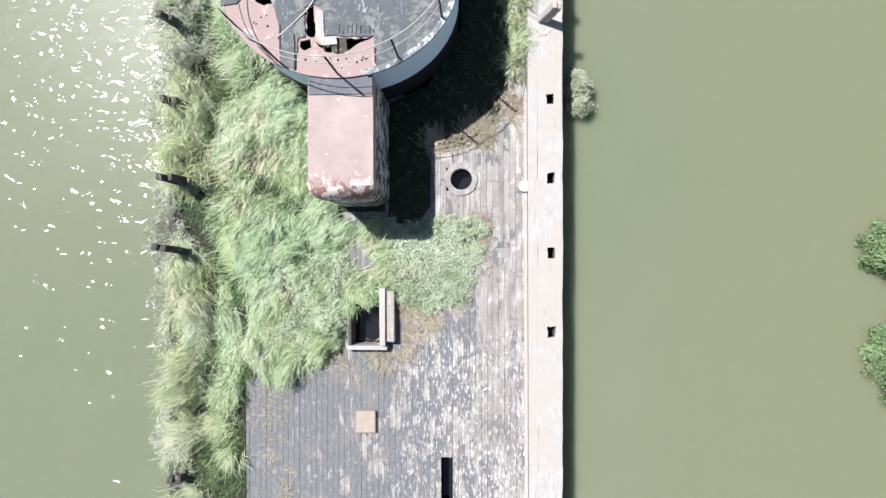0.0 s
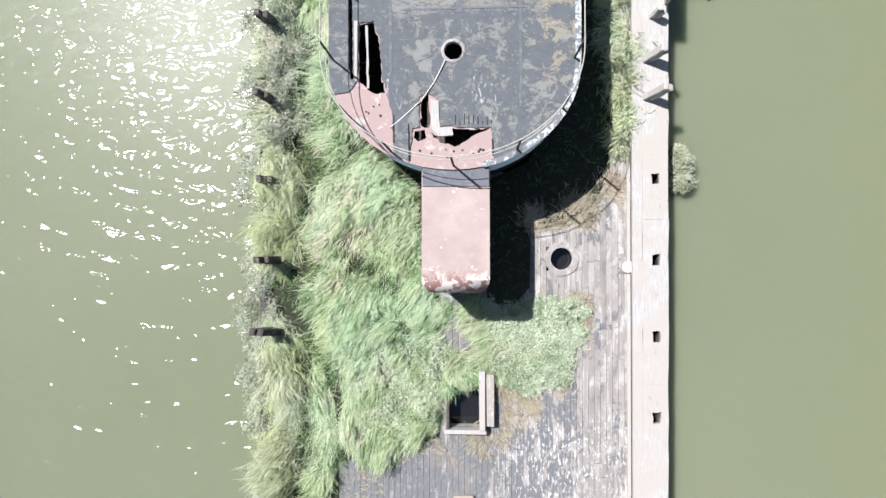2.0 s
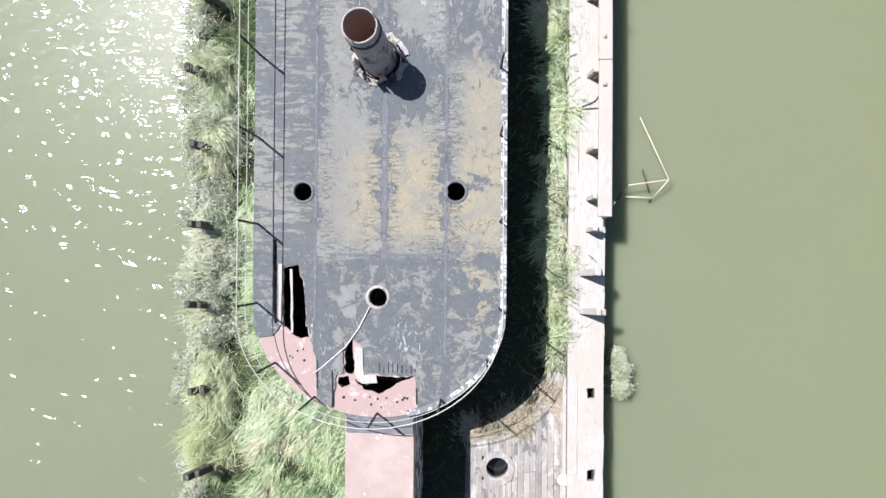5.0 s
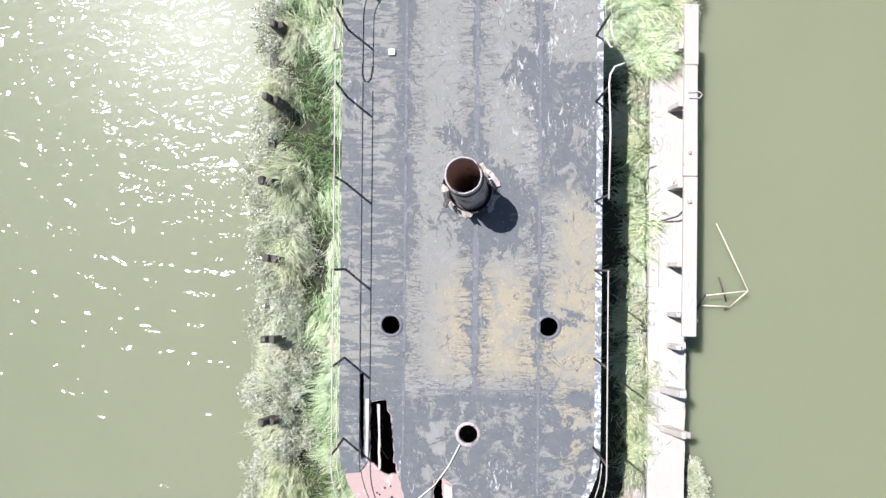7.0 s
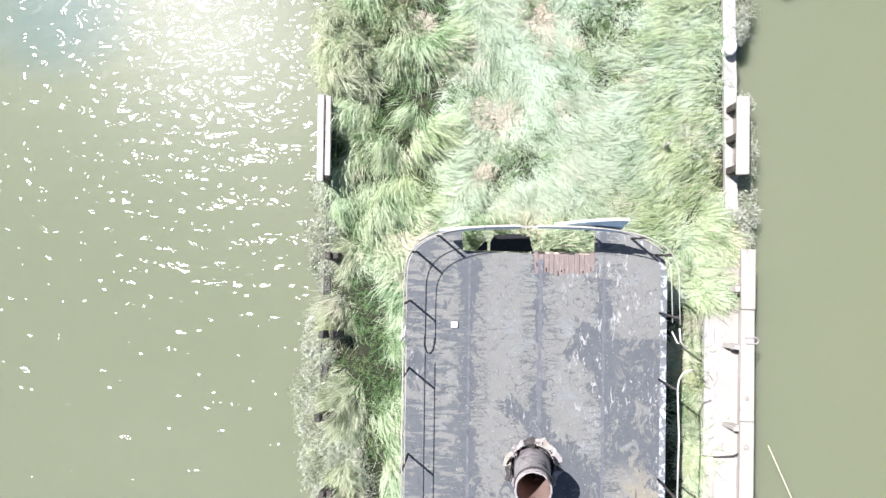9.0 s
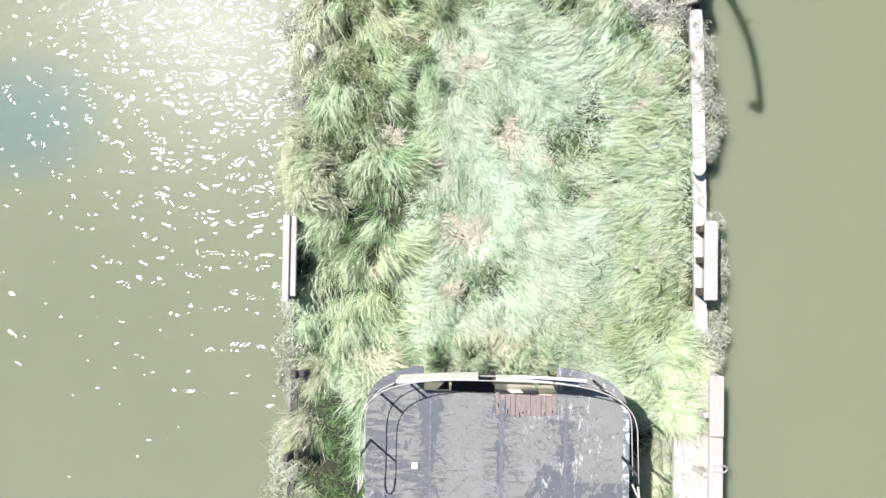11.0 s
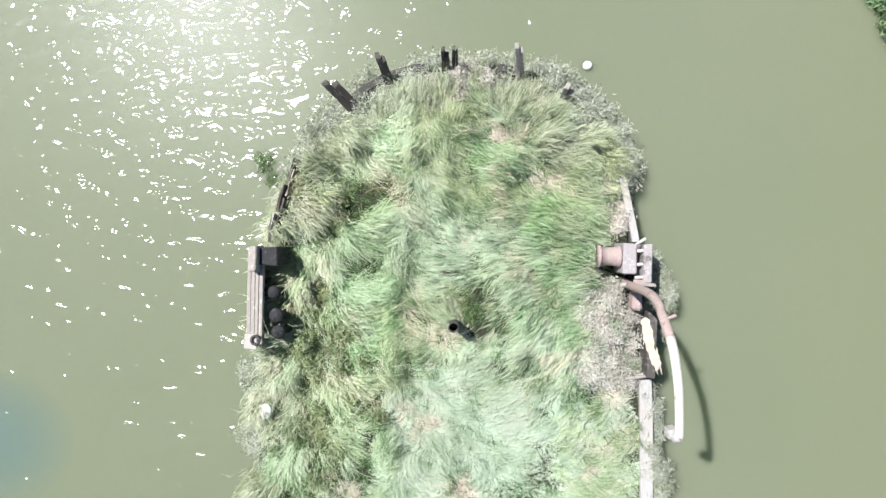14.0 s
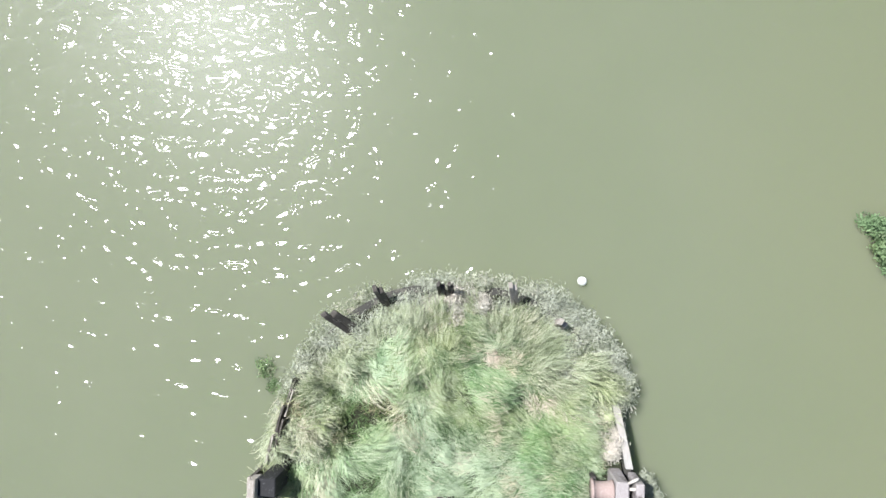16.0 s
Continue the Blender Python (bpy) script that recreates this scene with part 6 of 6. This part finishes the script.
def smooth(pts, n=5):
    """Points of a soft curve through the given ones."""
    q = [np.array(p, float) for p in pts]
    out = []
    for i in range(len(q) - 1):
        a, b, c, d = q[max(i - 1, 0)], q[i], q[i + 1], q[min(i + 2, len(q) - 1)]
        for k in range(n):
            t = k / n
            out.append(tuple(0.5 * (2 * b + (c - a) * t + (2 * a - 5 * b + 4 * c - d) * t ** 2 + (3 * b - a - 3 * c + d) * t ** 3)))
    return out + [tuple(q[-1])]


curve = smooth(arm)
bm = bmesh.new()
tube(bm, curve[:24], 0.095, 10, 0.078)
lower_arm = part("lower_arm", bm, RUST, davit)
bm = bmesh.new()
tube(bm, curve[23:], 0.077, 10, 0.062)
upper_arm = part("upper_arm", bm, PALEPIPE, davit, "white painted upper arm")
bm = bmesh.new()
tube(bm, [(0.70, 22.06, 5.24), (0.62, 22.02, 5.18)], 0.085, 8)
for k in range(7):
    x, y = 0.52 + random.uniform(0, 0.16), 21.98 + random.uniform(0, 0.18)
    box(bm, x, x + random.uniform(0.03, 0.08), y, y + random.uniform(0.02, 0.07), 5.0 + random.uniform(0, 0.12), 5.2 + random.uniform(0, 0.08), 0.006, 0.012)
part("head_block", bm, BLEACHED, upper_arm)
bm = bmesh.new()
tube(bm, [(0.80, 23.62, 4.12), (0.90, 23.68, 4.2), (0.93, 23.70, 4.2)], 0.03, 7)
part("cleat", bm, RUST, lower_arm)
bm = bmesh.new()
box(bm, 1.05, 1.26, 23.45, 23.9, 0.66, 1.0, 0.05, 0.04)
tagged(part("rusted_casing", bm, PINK), "crumpled pink-rusted metal casing beside the davit foot", "casing")
bm = bmesh.new()
plate(bm, ragged([(-0.11, 0.6), (-0.12, 0.1), (-0.08, -0.3), (-0.02, -0.62), (0.05, -0.42), (0.09, -0.66), (0.12, -0.1), (0.10, 0.55), (0.02, 0.62)]), [], -0.015, 0.015)
for v in bm.verts:
    v.co.x += 0.10 * (v.co.y < 0) * abs(v.co.y)
    v.co += Vector([random.uniform(-0.012, 0.012) for _ in range(3)])
ob = part("leaning_panel", bm, YELLOWED)
ob.location, ob.rotation_euler = (1.45, 22.68, 0.98), (0, radians(18), radians(12))
tagged(ob, "yellowed torn panel leaning on the starboard bulwark", "panel")
for x0, x1, y, z in ((1.0, 1.5, 22.02, 0.8), (1.25, 1.6, 22.08, 0.72)):
    bm = bmesh.new()
    tube(bm, [(x0, y - 0.1, z - 0.1), (x1, y, z)], 0.04, 6)
    tagged(part("broken_spar", bm, GREYWOOD), "short broken grey spar at the deck edge", "spar")
bm = bmesh.new()
box(bm, 1.40, 1.58, 22.0, 23.4, 0.44, 0.96, 0.015, 0.02)
tagged(part("bulwark_stump", bm, DARKWOOD), "stump of dark rotten bulwark under a panel", "bulwark")

rod = [(0.60, 22.02, 5.02), (0.58, 22.0, 4.86), (0.63, 21.97, 4.78), (0.68, 21.98, 4.84)]
bm = bmesh.new()
tube(bm, rod, 0.028, 7)
part("hook", bm, DARKIRON, upper_arm, "dark iron hook under the arm's head")
for k in range(6):
    bm = bmesh.new()
    x, y = random.uniform(0.72, 1.15), random.uniform(23.8, 24.15)
    box(bm, x, x + random.uniform(0.12, 0.3), y, y + random.uniform(0.06, 0.14), 0.9 + 0.12 * k, 0.93 + 0.12 * k, 0.008, 0.02)
    part("foot_plate", bm, (PINK, RUST, GREYWOOD)[k % 3], lower_arm, "torn rusty plating round the davit's foot")

# ---- pipe, sticks, float, frame in the water ----
twig = thing("dead_branch", "bare dead branch caught on the port edge over the water", "branch")
for pts, r in (([(-6.72, 3.35, 0.75), (-6.9, 3.12, 0.8), (-7.05, 2.98, 0.72), (-7.25, 2.86, 0.6)], 0.022), ([(-6.9, 3.12, 0.8), (-6.86, 2.95, 0.85), (-6.92, 2.75, 0.8)], 0.014), ([(-7.05, 2.98, 0.72), (-7.12, 3.1, 0.78), (-7.2, 3.14, 0.72)], 0.010)):
    bm = bmesh.new()
    tube(bm, pts, r, 6, r * 0.4)
    part("limb", bm, DARKWOOD, twig)
bm = bmesh.new()
box(bm, -0.035, 0.035, -0.03, 0.03, 0.0, 0.75, 0.01, 0.008)
for v in bm.verts:
    v.co.x -= 0.12 * v.co.z
ob = part("marker_stake", bm, BLEACHED)
ob.location = (0.22, 16.33, DECK)
tagged(ob, "short white stake standing in the grass", "stake")
bm = bmesh.new()
tube(bm, [(0.3, 16.28, 0.72), (0.55, 16.2, 0.7), (0.85, 16.08, 0.66)], 0.025, 6, 0.015)
tagged(part("loose_stick", bm, STONE), "bleached bent stick lying on trodden grass", "stick")
bm = bmesh.new()
lathe(bm, [(0.115, 0.0), (0.115, 0.86), (0.098, 0.87), (0.098, 0.0)], (-2.74, 23.0, DECK), 18)
tagged(part("vent_pipe", bm, DARKIRON), "short black open vent pipe standing in the grass", "pipe")
bm = bmesh.new()
tube(bm, [(-3.05, 24.15, 0.93), (-2.66, 24.19, 0.95)], 0.03, 6)
tagged(part("loose_stick", bm, DARKWOOD), "short dark weathered stick lying in the grass", "stick")
bm = bmesh.new()
bmesh.ops.create_uvsphere(bm, u_segments=20, v_segments=12, radius=0.11)
for v in bm.verts:
    v.co.z = v.co.z * 0.85 + 0.04
for f in bm.faces:
    f.smooth = True
tagged(part("float", bm, BUOY), "round white float drifting off the bow", "float")
bpy.data.objects["float"].location = (0.19, 28.99, RIVER)
rack = thing("sunken_frame", "bent pale pipe frame half sunk in the water", "frame")
for a, b, r in (((2.43, 8.10, 0.35), (3.32, 8.22, 0.42), 0.014), ((3.32, 8.22, 0.42), (3.02, 7.80, 0.1), 0.014), ((2.43, 7.86, 0.15), (3.02, 7.84, 0.12), 0.014), ((3.32, 8.22, 0.42), (2.78, 9.72, 0.02), 0.014),
                ((2.43, 8.12, 0.35), (2.15, 7.75, 0.5), 0.02), ((3.02, 7.8, 0.12), (2.96, 7.7, -0.2), 0.028), ((2.84, 8.5, 0.02), (3.0, 7.95, 0.05), 0.019)):
    bm = bmesh.new()
    tube(bm, [a, b], r, 6)
    bm.transform(Matrix.Translation((0.06, -0.01, RIVER)))
    part("bar", bm, YELLOWED if r < 0.018 else DARKIRON, rack)


def hook(x, y, z):
    bm = bmesh.new()
    tube(bm, [(x - 0.22, y + 0.05, z), (x, y + 0.06, z), (x + 0.06, y, z), (x, y - 0.07, z), (x - 0.2, y - 0.06, z)], 0.02, 6)
    tagged(part("shackle", bm, STACK), "small rusty shackle on the rail cap", "shackle", "rail shackles")


hook(1.92, 12.28, 1.22)
hook(1.94, 7.62, 1.0)
for y in (10.1, 11.1):
    bm = bmesh.new()
    box(bm, 1.70, 1.77, y - 0.05, y + 0.03, 1.20, 1.245, 0.012, 0.012)
    tagged(part("cleat", bm, GREYWOOD), "small worn cleat on the rail cap", "cleat", "rail cleats")
bm = bmesh.new()
tube(bm, [(1.05, 9.72, 0.68), (1.3, 9.7, 0.70), (1.6, 9.8, 0.9), (1.7, 9.95, 1.1)], 0.02, 6)
tagged(part("bent_rod", bm, DARKIRON), "bent dark rod lying across the covering board", "rod")
bm = bmesh.new()
lathe(bm, [(0.13, 0.0), (0.14, 0.04), (0.10, 0.06), (0.0, 0.05)], (1.02, 1.55, DECK + 0.05), 16, 0.006)
tagged(part("deck_fitting", bm, PALEPIPE), "round pale deck fitting beside the covering board", "fitting")

# ---- stand every thing's empty at its own base ----
for ob in [o for o in scene.objects if o.type == "EMPTY" and o.parent is None]:
    corners = [c.matrix_basis @ Vector(b) for c in ob.children if c.type == "MESH" for b in c.bound_box]
    if corners:
        base = Vector(((min(p.x for p in corners) + max(p.x for p in corners)) / 2, (min(p.y for p in corners) + max(p.y for p in corners)) / 2, min(p.z for p in corners)))
        ob.location = base
        for c in ob.children:
            c.location -= base
